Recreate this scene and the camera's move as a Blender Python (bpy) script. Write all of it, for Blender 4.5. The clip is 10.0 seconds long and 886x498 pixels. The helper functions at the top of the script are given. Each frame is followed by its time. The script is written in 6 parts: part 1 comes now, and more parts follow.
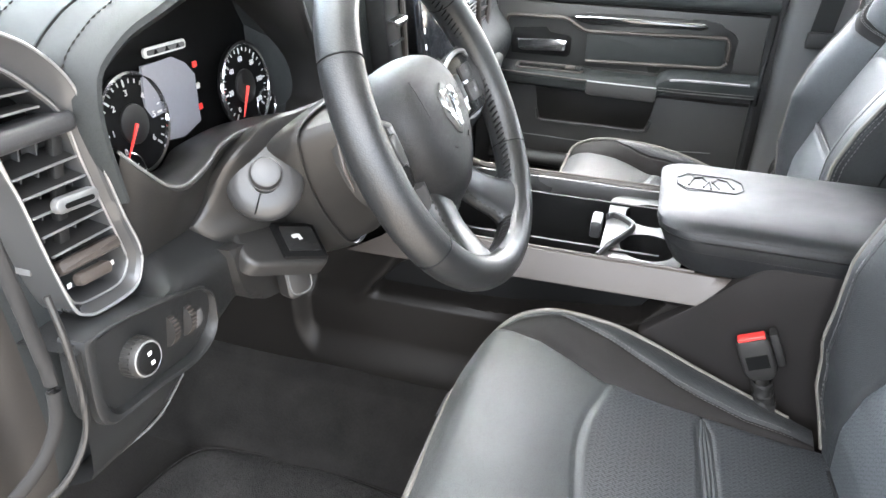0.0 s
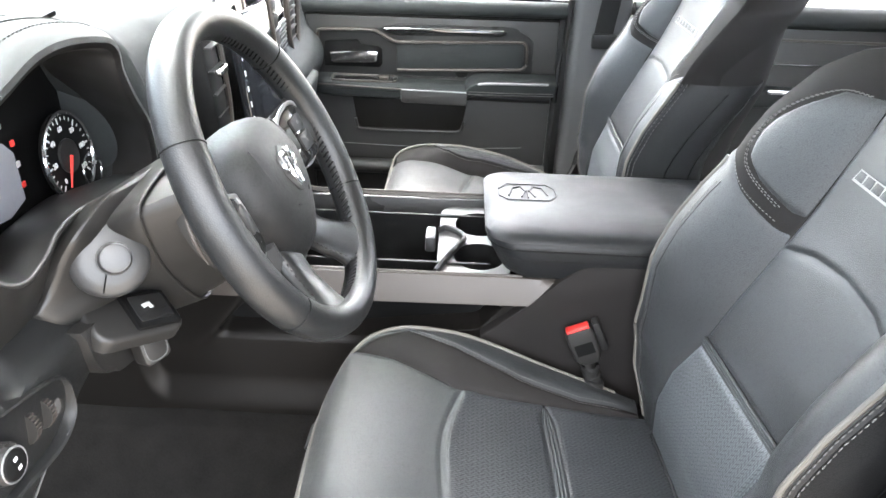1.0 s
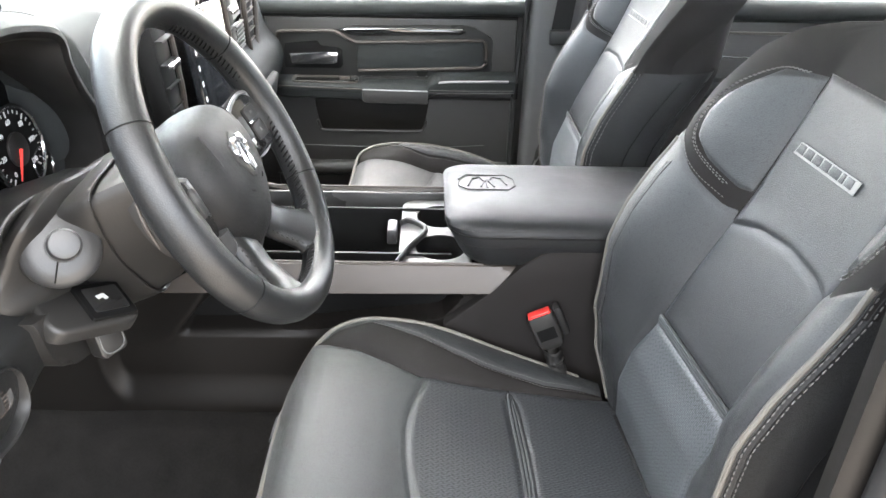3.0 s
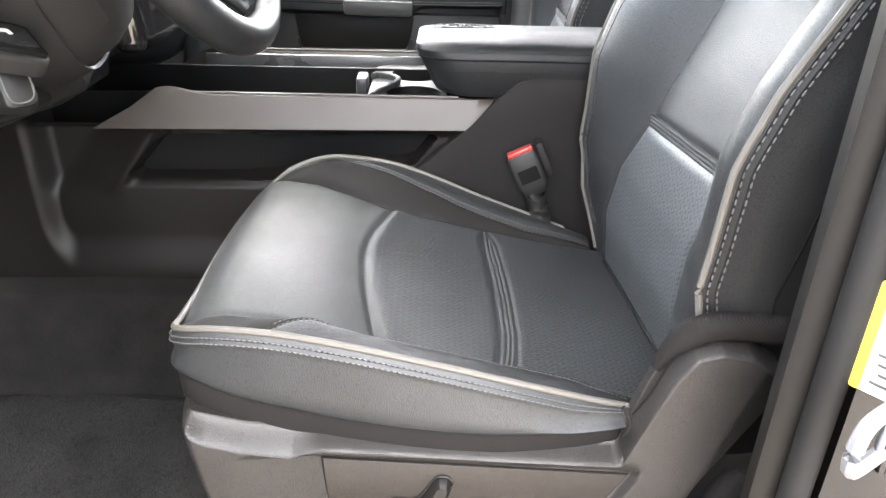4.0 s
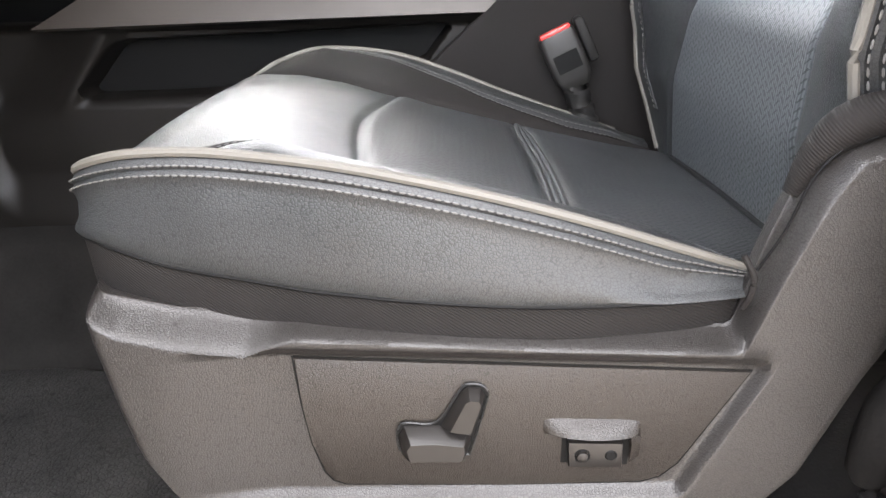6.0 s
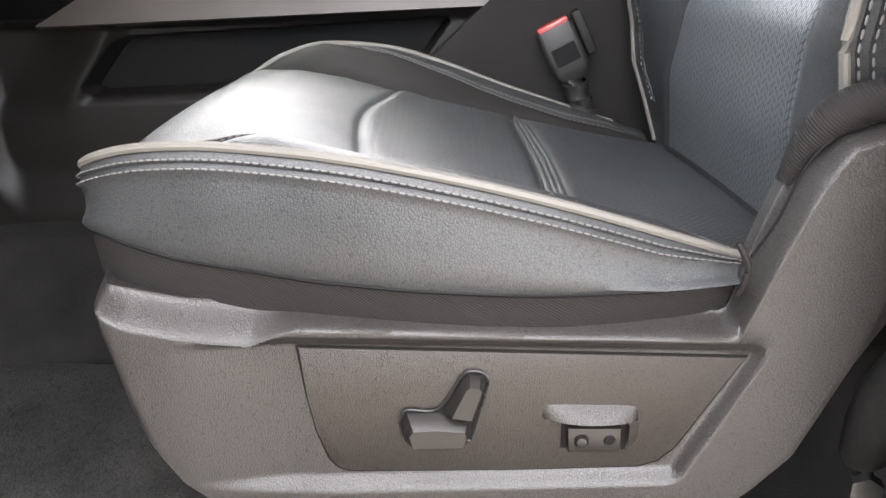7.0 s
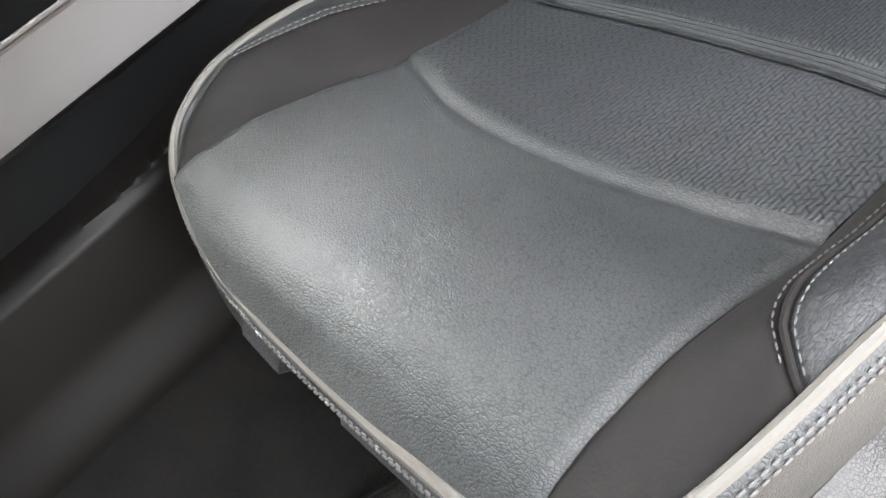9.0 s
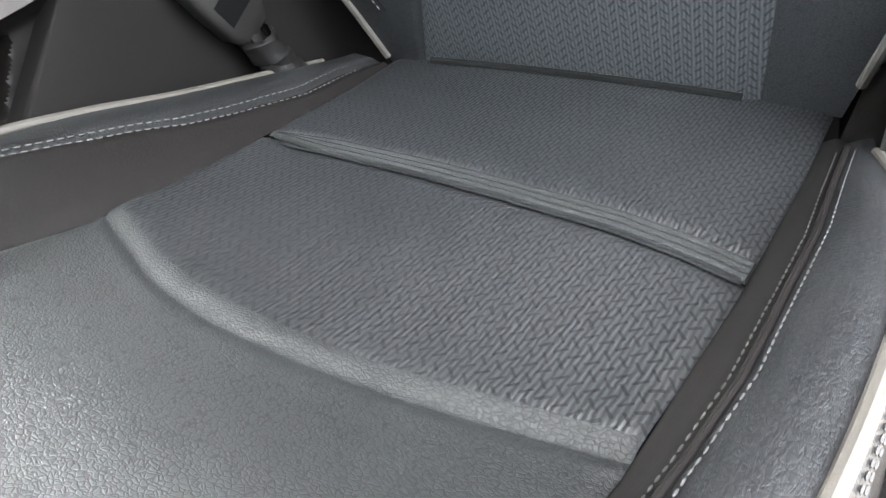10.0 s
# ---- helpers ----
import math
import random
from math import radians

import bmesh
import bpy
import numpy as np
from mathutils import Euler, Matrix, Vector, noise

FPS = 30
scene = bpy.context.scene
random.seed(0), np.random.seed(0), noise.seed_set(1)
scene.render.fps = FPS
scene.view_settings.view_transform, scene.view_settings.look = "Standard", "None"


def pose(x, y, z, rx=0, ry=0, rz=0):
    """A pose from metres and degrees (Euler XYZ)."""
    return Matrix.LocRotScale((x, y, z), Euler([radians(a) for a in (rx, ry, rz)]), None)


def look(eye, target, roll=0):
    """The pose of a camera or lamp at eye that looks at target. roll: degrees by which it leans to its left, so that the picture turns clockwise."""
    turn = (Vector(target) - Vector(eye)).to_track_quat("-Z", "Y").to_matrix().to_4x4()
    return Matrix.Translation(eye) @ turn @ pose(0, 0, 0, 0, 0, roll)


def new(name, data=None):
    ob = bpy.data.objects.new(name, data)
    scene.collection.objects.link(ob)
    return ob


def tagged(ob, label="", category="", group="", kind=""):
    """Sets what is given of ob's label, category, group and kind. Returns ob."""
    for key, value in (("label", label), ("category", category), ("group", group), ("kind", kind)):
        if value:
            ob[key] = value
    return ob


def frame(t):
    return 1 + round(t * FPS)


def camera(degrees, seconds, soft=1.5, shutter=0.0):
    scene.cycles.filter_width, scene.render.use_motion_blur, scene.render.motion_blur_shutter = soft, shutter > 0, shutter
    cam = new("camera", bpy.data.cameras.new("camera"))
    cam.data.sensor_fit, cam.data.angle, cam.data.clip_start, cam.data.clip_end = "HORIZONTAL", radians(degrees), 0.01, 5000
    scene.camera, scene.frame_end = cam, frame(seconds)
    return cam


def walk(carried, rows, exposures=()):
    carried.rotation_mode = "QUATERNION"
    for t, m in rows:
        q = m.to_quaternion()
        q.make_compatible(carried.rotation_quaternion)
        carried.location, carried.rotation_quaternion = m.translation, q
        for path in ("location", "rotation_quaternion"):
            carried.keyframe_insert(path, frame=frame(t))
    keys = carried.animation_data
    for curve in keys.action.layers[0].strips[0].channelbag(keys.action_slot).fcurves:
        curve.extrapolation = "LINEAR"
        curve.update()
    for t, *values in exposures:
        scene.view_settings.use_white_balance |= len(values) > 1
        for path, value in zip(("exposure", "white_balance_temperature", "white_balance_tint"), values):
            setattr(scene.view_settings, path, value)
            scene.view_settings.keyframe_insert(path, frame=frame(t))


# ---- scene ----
cam = camera(62.0, 10.0)
PATH = [
    (0, (0.21, -0.475, 1.031), (-0.282, 1.19, 0.039), 1.2),
    (0.5, (0.188, -0.484, 1.103), (-0.014, 1.236, 0.102), 1.6),
    (1, (0.189, -0.495, 1.115), (0.157, 1.227, 0.097), 2.1),
    (1.5, (0.186, -0.497, 1.116), (0.219, 1.221, 0.094), 2.3),
    (2, (0.188, -0.498, 1.116), (0.252, 1.222, 0.097), 2.3),
    (2.2, (0.193, -0.499, 1.118), (0.25, 1.218, 0.094), 2.2),
    (3.3, (0.219, -0.546, 1.053), (0.258, 1.195, 0.069), 1.4),
    (3.5, (0.228, -0.58, 1.001), (0.279, 1.163, 0.022), 1.7),
    (4, (0.264, -0.561, 0.784), (0.295, 1.21, -0.144), 1.4),
    (4.5, (0.268, -0.503, 0.612), (0.268, 1.318, -0.216), 0.9),
    (5, (0.266, -0.449, 0.528), (0.244, 1.395, -0.246), -0.5),
    (5.5, (0.268, -0.43, 0.511), (0.239, 1.417, -0.256), -1.2),
    (7, (0.269, -0.444, 0.512), (0.234, 1.396, -0.271), -2.1),
    (7.5, (0.277, -0.439, 0.507), (0.228, 1.386, -0.31), -3.2),
    (8, (0.218, -0.399, 0.542), (0.234, 1.294, -0.522), -12.4),
    (8.3, (0.100, -0.325, 0.586), (0.287, 1.271, -0.604), -17.7),
    (8.5, (0.023, -0.221, 0.586), (0.429, 1.314, -0.63), -18.6),
    (8.8, (-0.011, -0.112, 0.618), (0.476, 1.319, -0.691), -24.9),
    (9, (-0.008, -0.051, 0.652), (0.513, 1.231, -0.792), -28.7),
    (9.2, (-0.006, -0.023, 0.636), (0.656, 1.198, -0.803), -25.6),
    (9.5, (0.02, -0.005, 0.618), (0.812, 1.132, -0.825), -22.6),
    (10, (0.081, -0.002, 0.582), (1.152, 1.028, -0.756), -14.6),
]
LIGHT = [(0.0, 4.78, 6350, 10), (2.2, 4.60, 6550, 10), (3.5, 4.50, 6550, 11), (4.0, 4.60, 6600, 12), (4.5, 4.45, 6600, 13), (5.2, 4.38, 6600, 13), (7.5, 4.35, 6600, 13), (8.6, 4.50, 6650, 11), (9.2, 4.54, 6450, 10), (10.0, 4.66, 6450, 10)]
walk(cam, [(t, look(eye, target, roll)) for t, eye, target, roll in PATH], LIGHT)

# ---------------------------------------------------------------- light and sky
world = bpy.data.worlds.new("sky")
scene.world = world
world.use_nodes = True
wn = world.node_tree.nodes
sky = wn.new("ShaderNodeTexSky")
sky.sky_type = "NISHITA"
sky.sun_disc = False
sky.sun_elevation, sky.sun_rotation = radians(52), radians(350)
sky.air_density, sky.dust_density, sky.ozone_density = 1.0, 3.0, 1.0
hsv = wn.new("ShaderNodeHueSaturation")
hsv.inputs["Saturation"].default_value = 0.42
world.node_tree.links.new(sky.outputs[0], hsv.inputs["Color"])
world.node_tree.links.new(hsv.outputs[0], wn["Background"].inputs[0])
wn["Background"].inputs[1].default_value = 0.15
sun = new("sun", bpy.data.lights.new("sun", "SUN"))
sun.data.energy, sun.data.angle, sun.data.color = 0.85, radians(85), (1.0, 0.96, 0.9)
sun.matrix_world = look((0.06, -0.50, 0.86), (0, 0, 0))

# ---------------------------------------------------------------- materials


def material(name, color, rough=0.5, metal=0.0, grain=0.0, size=500.0, vary=0.15, spec=0.5, stains=6.0, leather=False, coat=0.0, stretch=(1, 1, 1)):
    """Principled surface with fine relief (grain, at size per metre) and slow tone changes."""
    m = bpy.data.materials.new(name)
    m.use_nodes = True
    nt = m.node_tree
    b = nt.nodes["Principled BSDF"]
    co = nt.nodes.new("ShaderNodeTexCoord")
    b.inputs["Metallic"].default_value = metal
    b.inputs["Specular IOR Level"].default_value = spec
    b.inputs["Coat Weight"].default_value = coat
    slow = nt.nodes.new("ShaderNodeTexNoise")
    slow.inputs["Scale"].default_value, slow.inputs["Detail"].default_value = stains, 5
    nt.links.new(co.outputs["Object"], slow.inputs["Vector"])
    fine = nt.nodes.new("ShaderNodeTexNoise")
    fine.inputs["Scale"].default_value, fine.inputs["Detail"].default_value = size * 0.6, 3
    nt.links.new(co.outputs["Object"], fine.inputs["Vector"])
    both = nt.nodes.new("ShaderNodeMath")
    both.operation = "MULTIPLY_ADD"
    both.inputs[1].default_value = 0.5
    nt.links.new(fine.outputs["Fac"], both.inputs[0])
    nt.links.new(slow.outputs["Fac"], both.inputs[2])
    tone = nt.nodes.new("ShaderNodeMapRange")
    tone.inputs["From Min"].default_value, tone.inputs["From Max"].default_value = 0.45, 1.05
    tone.inputs["To Min"].default_value, tone.inputs["To Max"].default_value = 1 - vary, 1 + vary
    nt.links.new(both.outputs[0], tone.inputs["Value"])
    mul = nt.nodes.new("ShaderNodeVectorMath")
    mul.operation = "SCALE"
    mul.inputs[0].default_value = color
    nt.links.new(tone.outputs[0], mul.inputs["Scale"])
    nt.links.new(mul.outputs[0], b.inputs["Base Color"])
    rr = nt.nodes.new("ShaderNodeMapRange")
    rr.inputs["From Min"].default_value, rr.inputs["From Max"].default_value = 0.35, 0.65
    rr.inputs["To Min"].default_value, rr.inputs["To Max"].default_value = max(0.02, rough - 0.06), min(1, rough + 0.06)
    nt.links.new(slow.outputs["Fac"], rr.inputs["Value"])
    nt.links.new(rr.outputs[0], b.inputs["Roughness"])
    if grain:
        bump = nt.nodes.new("ShaderNodeBump")
        bump.inputs["Strength"].default_value = min(1.0, grain)
        bump.inputs["Distance"].default_value = 0.0007 if leather else 0.0006
        if leather:
            vor = nt.nodes.new("ShaderNodeTexVoronoi")
            vor.feature = "DISTANCE_TO_EDGE"
            vor.inputs["Scale"].default_value = size
            warp = nt.nodes.new("ShaderNodeTexNoise")
            warp.inputs["Scale"].default_value = size * 0.25
            nt.links.new(co.outputs["Object"], warp.inputs["Vector"])
            add = nt.nodes.new("ShaderNodeVectorMath")
            add.operation = "MULTIPLY_ADD"
            add.inputs[1].default_value = (0.004,) * 3
            nt.links.new(warp.outputs["Color"], add.inputs[0])
            nt.links.new(co.outputs["Object"], add.inputs[2])
            drawn = nt.nodes.new("ShaderNodeVectorMath")
            drawn.operation = "MULTIPLY"
            drawn.inputs[1].default_value = stretch
            nt.links.new(add.outputs[0], drawn.inputs[0])
            nt.links.new(drawn.outputs[0], vor.inputs["Vector"])
            cut = nt.nodes.new("ShaderNodeMapRange")
            cut.interpolation_type = "SMOOTHSTEP"
            cut.inputs["From Max"].default_value = 0.22
            # shade in the grooves of the grain, painted into gloss and colour
            groove_shade = nt.nodes.new("ShaderNodeMapRange")
            groove_shade.inputs["From Max"].default_value, groove_shade.inputs["To Min"].default_value = 0.11, 1 - min(0.55, 1.4 * grain)
            nt.links.new(vor.outputs["Distance"], groove_shade.inputs["Value"])
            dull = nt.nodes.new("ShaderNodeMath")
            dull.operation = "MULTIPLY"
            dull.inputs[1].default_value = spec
            nt.links.new(groove_shade.outputs[0], dull.inputs[0])
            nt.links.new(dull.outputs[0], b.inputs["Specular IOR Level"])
            # base colour darkened by the same painted groove shade
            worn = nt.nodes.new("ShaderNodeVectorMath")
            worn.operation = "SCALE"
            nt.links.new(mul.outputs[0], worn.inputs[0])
            nt.links.new(groove_shade.outputs[0], worn.inputs["Scale"])
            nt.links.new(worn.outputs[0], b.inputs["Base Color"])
            nt.links.new(vor.outputs["Distance"], cut.inputs["Value"])
            nt.links.new(cut.outputs[0], bump.inputs["Height"])
        else:
            nt.links.new(fine.outputs["Fac"], bump.inputs["Height"])
        nt.links.new(bump.outputs[0], b.inputs["Normal"])
    return m


def node(nt, kind, op=None, a=None, b=None, c=None):
    """A node whose inputs are numbers or sockets; gives its first output."""
    n = nt.nodes.new(kind)
    if op:
        n.operation = op
    for k, v in enumerate((a, b, c)):
        if v is None:
            continue
        if isinstance(v, (int, float)):
            n.inputs[k].default_value = v
        else:
            nt.links.new(v, n.inputs[k])
    return n.outputs[0]


def weave(name, color, rough, pitch, turn, depth, dashes=0.0, plane="xy", gloss=0.36):
    """Pressed leather: rows of tiny pillows, with a herringbone of dark flat slots when dashes (their width) is set."""
    m = material(name, color, rough, 0.0, 0.0, 400, 0.14)
    nt = m.node_tree
    bs = nt.nodes["Principled BSDF"]
    bs.inputs["Specular IOR Level"].default_value = 0.38
    M = lambda op, a, b=None, c=None: node(nt, "ShaderNodeMath", op, a, b, c)
    co = nt.nodes.new("ShaderNodeTexCoord")
    warp = nt.nodes.new("ShaderNodeTexNoise")
    warp.inputs["Scale"].default_value, warp.inputs["Detail"].default_value = 140, 3
    nt.links.new(co.outputs["Object"], warp.inputs["Vector"])
    add = nt.nodes.new("ShaderNodeVectorMath")
    add.operation = "MULTIPLY_ADD"
    add.inputs[1].default_value = (0.0022,) * 3
    nt.links.new(warp.outputs["Color"], add.inputs[0])
    nt.links.new(co.outputs["Object"], add.inputs[2])
    sep = nt.nodes.new("ShaderNodeSeparateXYZ")
    nt.links.new(add.outputs[0], sep.inputs[0])
    u, v = (sep.outputs[0], sep.outputs[1]) if plane == "xy" else (sep.outputs[1], sep.outputs[2])
    ca, sa = math.cos(radians(turn)), math.sin(radians(turn))
    p = M("ADD", M("MULTIPLY", u, ca), M("MULTIPLY", v, sa))
    q = M("SUBTRACT", M("MULTIPLY", v, ca), M("MULTIPLY", u, sa))
    k = 2 * math.pi / pitch
    # fine ribs, broken a little across
    s1 = M("SINE", M("MULTIPLY", M("SUBTRACT", q, M("MULTIPLY", p, -1.0 if plane == "xy" else 1.0)), k * 0.7071))
    s2 = M("SINE", M("MULTIPLY", M("ADD", p, M("MULTIPLY", q, 0.2)), k * 0.31))
    height = M("MULTIPLY_ADD", M("MULTIPLY", s1, M("MULTIPLY_ADD", s2, 0.25, 0.75)), 0.5, 0.5)
    if dashes:
        pw, qw = M("DIVIDE", p, dashes), M("DIVIDE", q, dashes)
        kk = M("FLOORED_MODULO", M("SUBTRACT", M("FLOOR", pw), M("FLOOR", qw)), 4.0)
        fp, fq = M("FRACT", pw), M("FRACT", qw)
        lying = M("LESS_THAN", kk, 1.5)
        up = M("SUBTRACT", 1.0, lying)
        second = M("LESS_THAN", M("ABSOLUTE", M("SUBTRACT", kk, 1.5)), 0.75)
        along = M("ADD", M("MULTIPLY", fp, lying), M("MULTIPLY", fq, up))
        across = M("ADD", M("MULTIPLY", fq, lying), M("MULTIPLY", fp, up))
        half = M("MULTIPLY", M("ADD", along, second), 0.5)
        slot = M("MULTIPLY", M("LESS_THAN", M("ABSOLUTE", M("SUBTRACT", half, 0.5)), 0.34), M("LESS_THAN", M("ABSOLUTE", M("SUBTRACT", across, 0.5)), 0.155))
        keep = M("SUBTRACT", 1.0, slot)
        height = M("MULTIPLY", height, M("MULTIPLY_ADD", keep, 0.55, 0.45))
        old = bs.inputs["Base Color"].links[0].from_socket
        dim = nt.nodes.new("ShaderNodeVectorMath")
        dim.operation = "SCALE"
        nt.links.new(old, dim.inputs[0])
        # besides the slots, shade between the ribs is painted in by their height
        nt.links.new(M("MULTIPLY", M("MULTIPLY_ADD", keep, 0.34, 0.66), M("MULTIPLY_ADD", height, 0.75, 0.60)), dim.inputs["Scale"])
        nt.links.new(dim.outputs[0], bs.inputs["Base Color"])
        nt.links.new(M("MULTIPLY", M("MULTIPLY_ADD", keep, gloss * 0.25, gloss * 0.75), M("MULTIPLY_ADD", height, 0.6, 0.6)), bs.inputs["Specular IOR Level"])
    bump = nt.nodes.new("ShaderNodeBump")
    bump.inputs["Strength"].default_value = depth
    bump.inputs["Distance"].default_value = 0.0006
    nt.links.new(height, bump.inputs["Height"])
    nt.links.new(bump.outputs[0], bs.inputs["Normal"])
    return m


def twill(name, color, rough, pitch, depth):
    """Cloth with fine slanted ribs."""
    m = material(name, color, rough, 0.0, 0.0, 400, 0.2, 0.2)
    nt = m.node_tree
    co = nt.nodes.new("ShaderNodeTexCoord")
    mp = nt.nodes.new("ShaderNodeMapping")
    mp.inputs["Rotation"].default_value = (0, radians(55), radians(20))
    nt.links.new(co.outputs["Object"], mp.inputs["Vector"])
    wv = nt.nodes.new("ShaderNodeTexWave")
    wv.inputs["Scale"].default_value, wv.inputs["Distortion"].default_value = 0.314 / pitch, 0.5
    nt.links.new(mp.outputs[0], wv.inputs["Vector"])
    bump = nt.nodes.new("ShaderNodeBump")
    bump.inputs["Strength"].default_value, bump.inputs["Distance"].default_value = depth, 0.0008
    nt.links.new(wv.outputs["Fac"], bump.inputs["Height"])
    nt.links.new(bump.outputs[0], m.node_tree.nodes["Principled BSDF"].inputs["Normal"])
    return m


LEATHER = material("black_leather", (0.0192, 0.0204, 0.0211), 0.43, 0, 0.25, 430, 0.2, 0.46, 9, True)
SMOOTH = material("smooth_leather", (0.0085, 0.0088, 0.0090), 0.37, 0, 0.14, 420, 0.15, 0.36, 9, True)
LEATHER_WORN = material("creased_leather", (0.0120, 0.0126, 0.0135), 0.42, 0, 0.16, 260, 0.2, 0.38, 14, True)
SUEDE = material("matt_black_trim", (0.0082, 0.0072, 0.0068), 0.75, 0, 0.3, 900, 0.12, 0.16)
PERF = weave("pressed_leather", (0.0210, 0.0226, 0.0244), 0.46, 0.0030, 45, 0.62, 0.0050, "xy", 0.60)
# same leather as PERF, lighter: the backrest's sky sheen is put into its colour
BACKPERF_LIT = weave("ribbed_leather_lit", (0.046, 0.0505, 0.0535), 0.42, 0.0028, 45, 0.36, 0.0050, "yz", 0.74)
TWILL = twill("twill_band", (0.0066, 0.0056, 0.0051), 0.8, 0.0019, 0.5)
PIPING = material("cream_piping", (0.078, 0.073, 0.064), 0.55, 0, 0.2, 900, 0.1, 0.3)
THREAD = material("pale_thread", (0.070, 0.068, 0.065), 0.7, 0, 0.0, 900, 0.15)
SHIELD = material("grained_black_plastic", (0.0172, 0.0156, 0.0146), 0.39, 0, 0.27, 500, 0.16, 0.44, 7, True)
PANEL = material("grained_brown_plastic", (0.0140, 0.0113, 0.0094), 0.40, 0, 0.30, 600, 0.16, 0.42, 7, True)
PLASTIC = material("black_plastic", (0.0120, 0.0115, 0.0109), 0.47, 0, 0.25, 700, 0.15, 0.34, 7)
# lighter copy of PLASTIC: haze and light on the far door put into the colour
PLASTIC_LIT = material("lit_black_plastic", (0.0215, 0.0208, 0.0200), 0.47, 0, 0.25, 700, 0.15, 0.34, 7)
CONSOLE = material("dull_black_plastic", (0.0060, 0.0053, 0.0047), 0.50, 0, 0.2, 600, 0.15, 0.21, 7)
LID = material("padded_leather", (0.0085, 0.0090, 0.0096), 0.48, 0, 0.18, 420, 0.15, 0.22, 9, True)
BACKSIDE = material("matt_leather", (0.0095, 0.0097, 0.0100), 0.55, 0, 0.2, 420, 0.15, 0.3, 9, True)
SATIN = material("satin_black_plastic", (0.0140, 0.0140, 0.0138), 0.32, 0, 0.1, 600, 0.15, 0.28, 7)
# near-black for black parts; in pockets and trays it also paints their shade
DARK = material("black_and_recess_shade", (0.0032, 0.0032, 0.0032), 0.6, 0, 0.1, 500, 0.2, 0.1)
KNEE = material("knee_panel_skin", (0.0100, 0.0102, 0.0102), 0.42, 0, 0.22, 700, 0.12, 0.32, 6, True)
GLOSS = material("gloss_black", (0.010, 0.010, 0.010), 0.08, 0, 0, 300, 0.1, 0.5, 8, False, 0.5)
CHROME = material("satin_chrome", (0.72, 0.73, 0.74), 0.18, 1.0, 0, 300, 0.05)
SILVER = material("satin_silver_paint", (0.040, 0.034, 0.030), 0.42, 0.1, 0.05, 900, 0.08, 0.28)
BRIGHT = material("bright_silver_paint", (0.22, 0.22, 0.22), 0.40, 0.7, 0.0, 900, 0.06)
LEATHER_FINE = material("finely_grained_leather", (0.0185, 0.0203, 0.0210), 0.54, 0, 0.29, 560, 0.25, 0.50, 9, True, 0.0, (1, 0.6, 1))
LEVER = material("satin_lever_plastic", (0.0090, 0.0080, 0.0073), 0.40, 0, 0.04, 700, 0.1, 0.32, 7)
VENTPAINT = material("satin_grey_vent_paint", (0.030, 0.030, 0.030), 0.32, 0, 0.04, 700, 0.1, 0.5, 7)
LATCHGREY = material("pale_grey_plastic", (0.14, 0.14, 0.145), 0.45, 0, 0.1, 500, 0.1, 0.4)
BADGE = material("pale_embroidery", (0.21, 0.21, 0.20), 0.7, 0, 0.2, 900, 0.1)
SOFT = material("soft_dash_skin", (0.0190, 0.0208, 0.0208), 0.60, 0, 0.20, 820, 0.12, 0.16, 6, True)
AIRBAG = material("airbag_skin", (0.0095, 0.0095, 0.0095), 0.50, 0, 0.28, 520, 0.12, 0.28, 6, True)
BOSS = material("dark_grey_plastic", (0.022, 0.022, 0.0225), 0.42, 0, 0.2, 650, 0.12, 0.4)
CARPET = material("dark_carpet", (0.0088, 0.0082, 0.0077), 0.95, 0, 1.0, 420, 0.5, 0.1, 20)
MAT = material("looped_floor_mat", (0.017, 0.0162, 0.0156), 0.9, 0, 1.0, 210, 0.7, 0.2, 15, True)
RED = material("red_plastic", (0.42, 0.026, 0.022), 0.35, 0, 0.1, 500, 0.08)
HEADLINER = material("grey_headliner", (0.42, 0.41, 0.39), 0.9, 0, 0.5, 700, 0.1)
GREYTRIM = material("grey_pillar_trim", (0.058, 0.0575, 0.057), 0.55, 0, 0.4, 650, 0.12)
PAINT = material("black_car_paint", (0.007, 0.007, 0.007), 0.16, 0, 0, 300, 0.1, 0.35, 5, False, 0.35)
RUBBER = material("black_rubber", (0.0095, 0.0092, 0.0089), 0.7, 0, 0.2, 500, 0.2, 0.2)
WHITE = material("white_print", (0.45, 0.45, 0.44), 0.6, 0, 0, 500, 0.05)
YELLOW = material("yellow_print", (0.80, 0.62, 0.03), 0.6, 0, 0, 500, 0.05)
NEEDLE = material("red_needle", (0.75, 0.05, 0.04), 0.4, 0, 0, 500, 0.05)
# pale grey stands in for hazy reflection on the display
SCREEN = material("display_with_haze", (0.18, 0.18, 0.195), 0.25, 0, 0, 300, 0.05)
BLACKGLASS = material("dark_display_glass", (0.012, 0.013, 0.015), 0.05, 0, 0, 300, 0.1, 0.6)
ASPHALT = material("pale_concrete", (0.38, 0.33, 0.27), 0.9, 0, 0.6, 90, 0.3, 0.3, 1.5)
ct = LEATHER_WORN.node_tree
cn = ct.nodes.new("ShaderNodeTexNoise")
cn.inputs["Scale"].default_value, cn.inputs["Detail"].default_value, cn.inputs["Distortion"].default_value = 38, 2, 1.2
cd = node(ct, "ShaderNodeMath", "ABSOLUTE", node(ct, "ShaderNodeMath", "SUBTRACT", cn.outputs["Fac"], 0.5))
ce = node(ct, "ShaderNodeMath", "MINIMUM", node(ct, "ShaderNodeMath", "MULTIPLY", cd, 14.0), 1.0)
cb = ct.nodes.new("ShaderNodeBump")
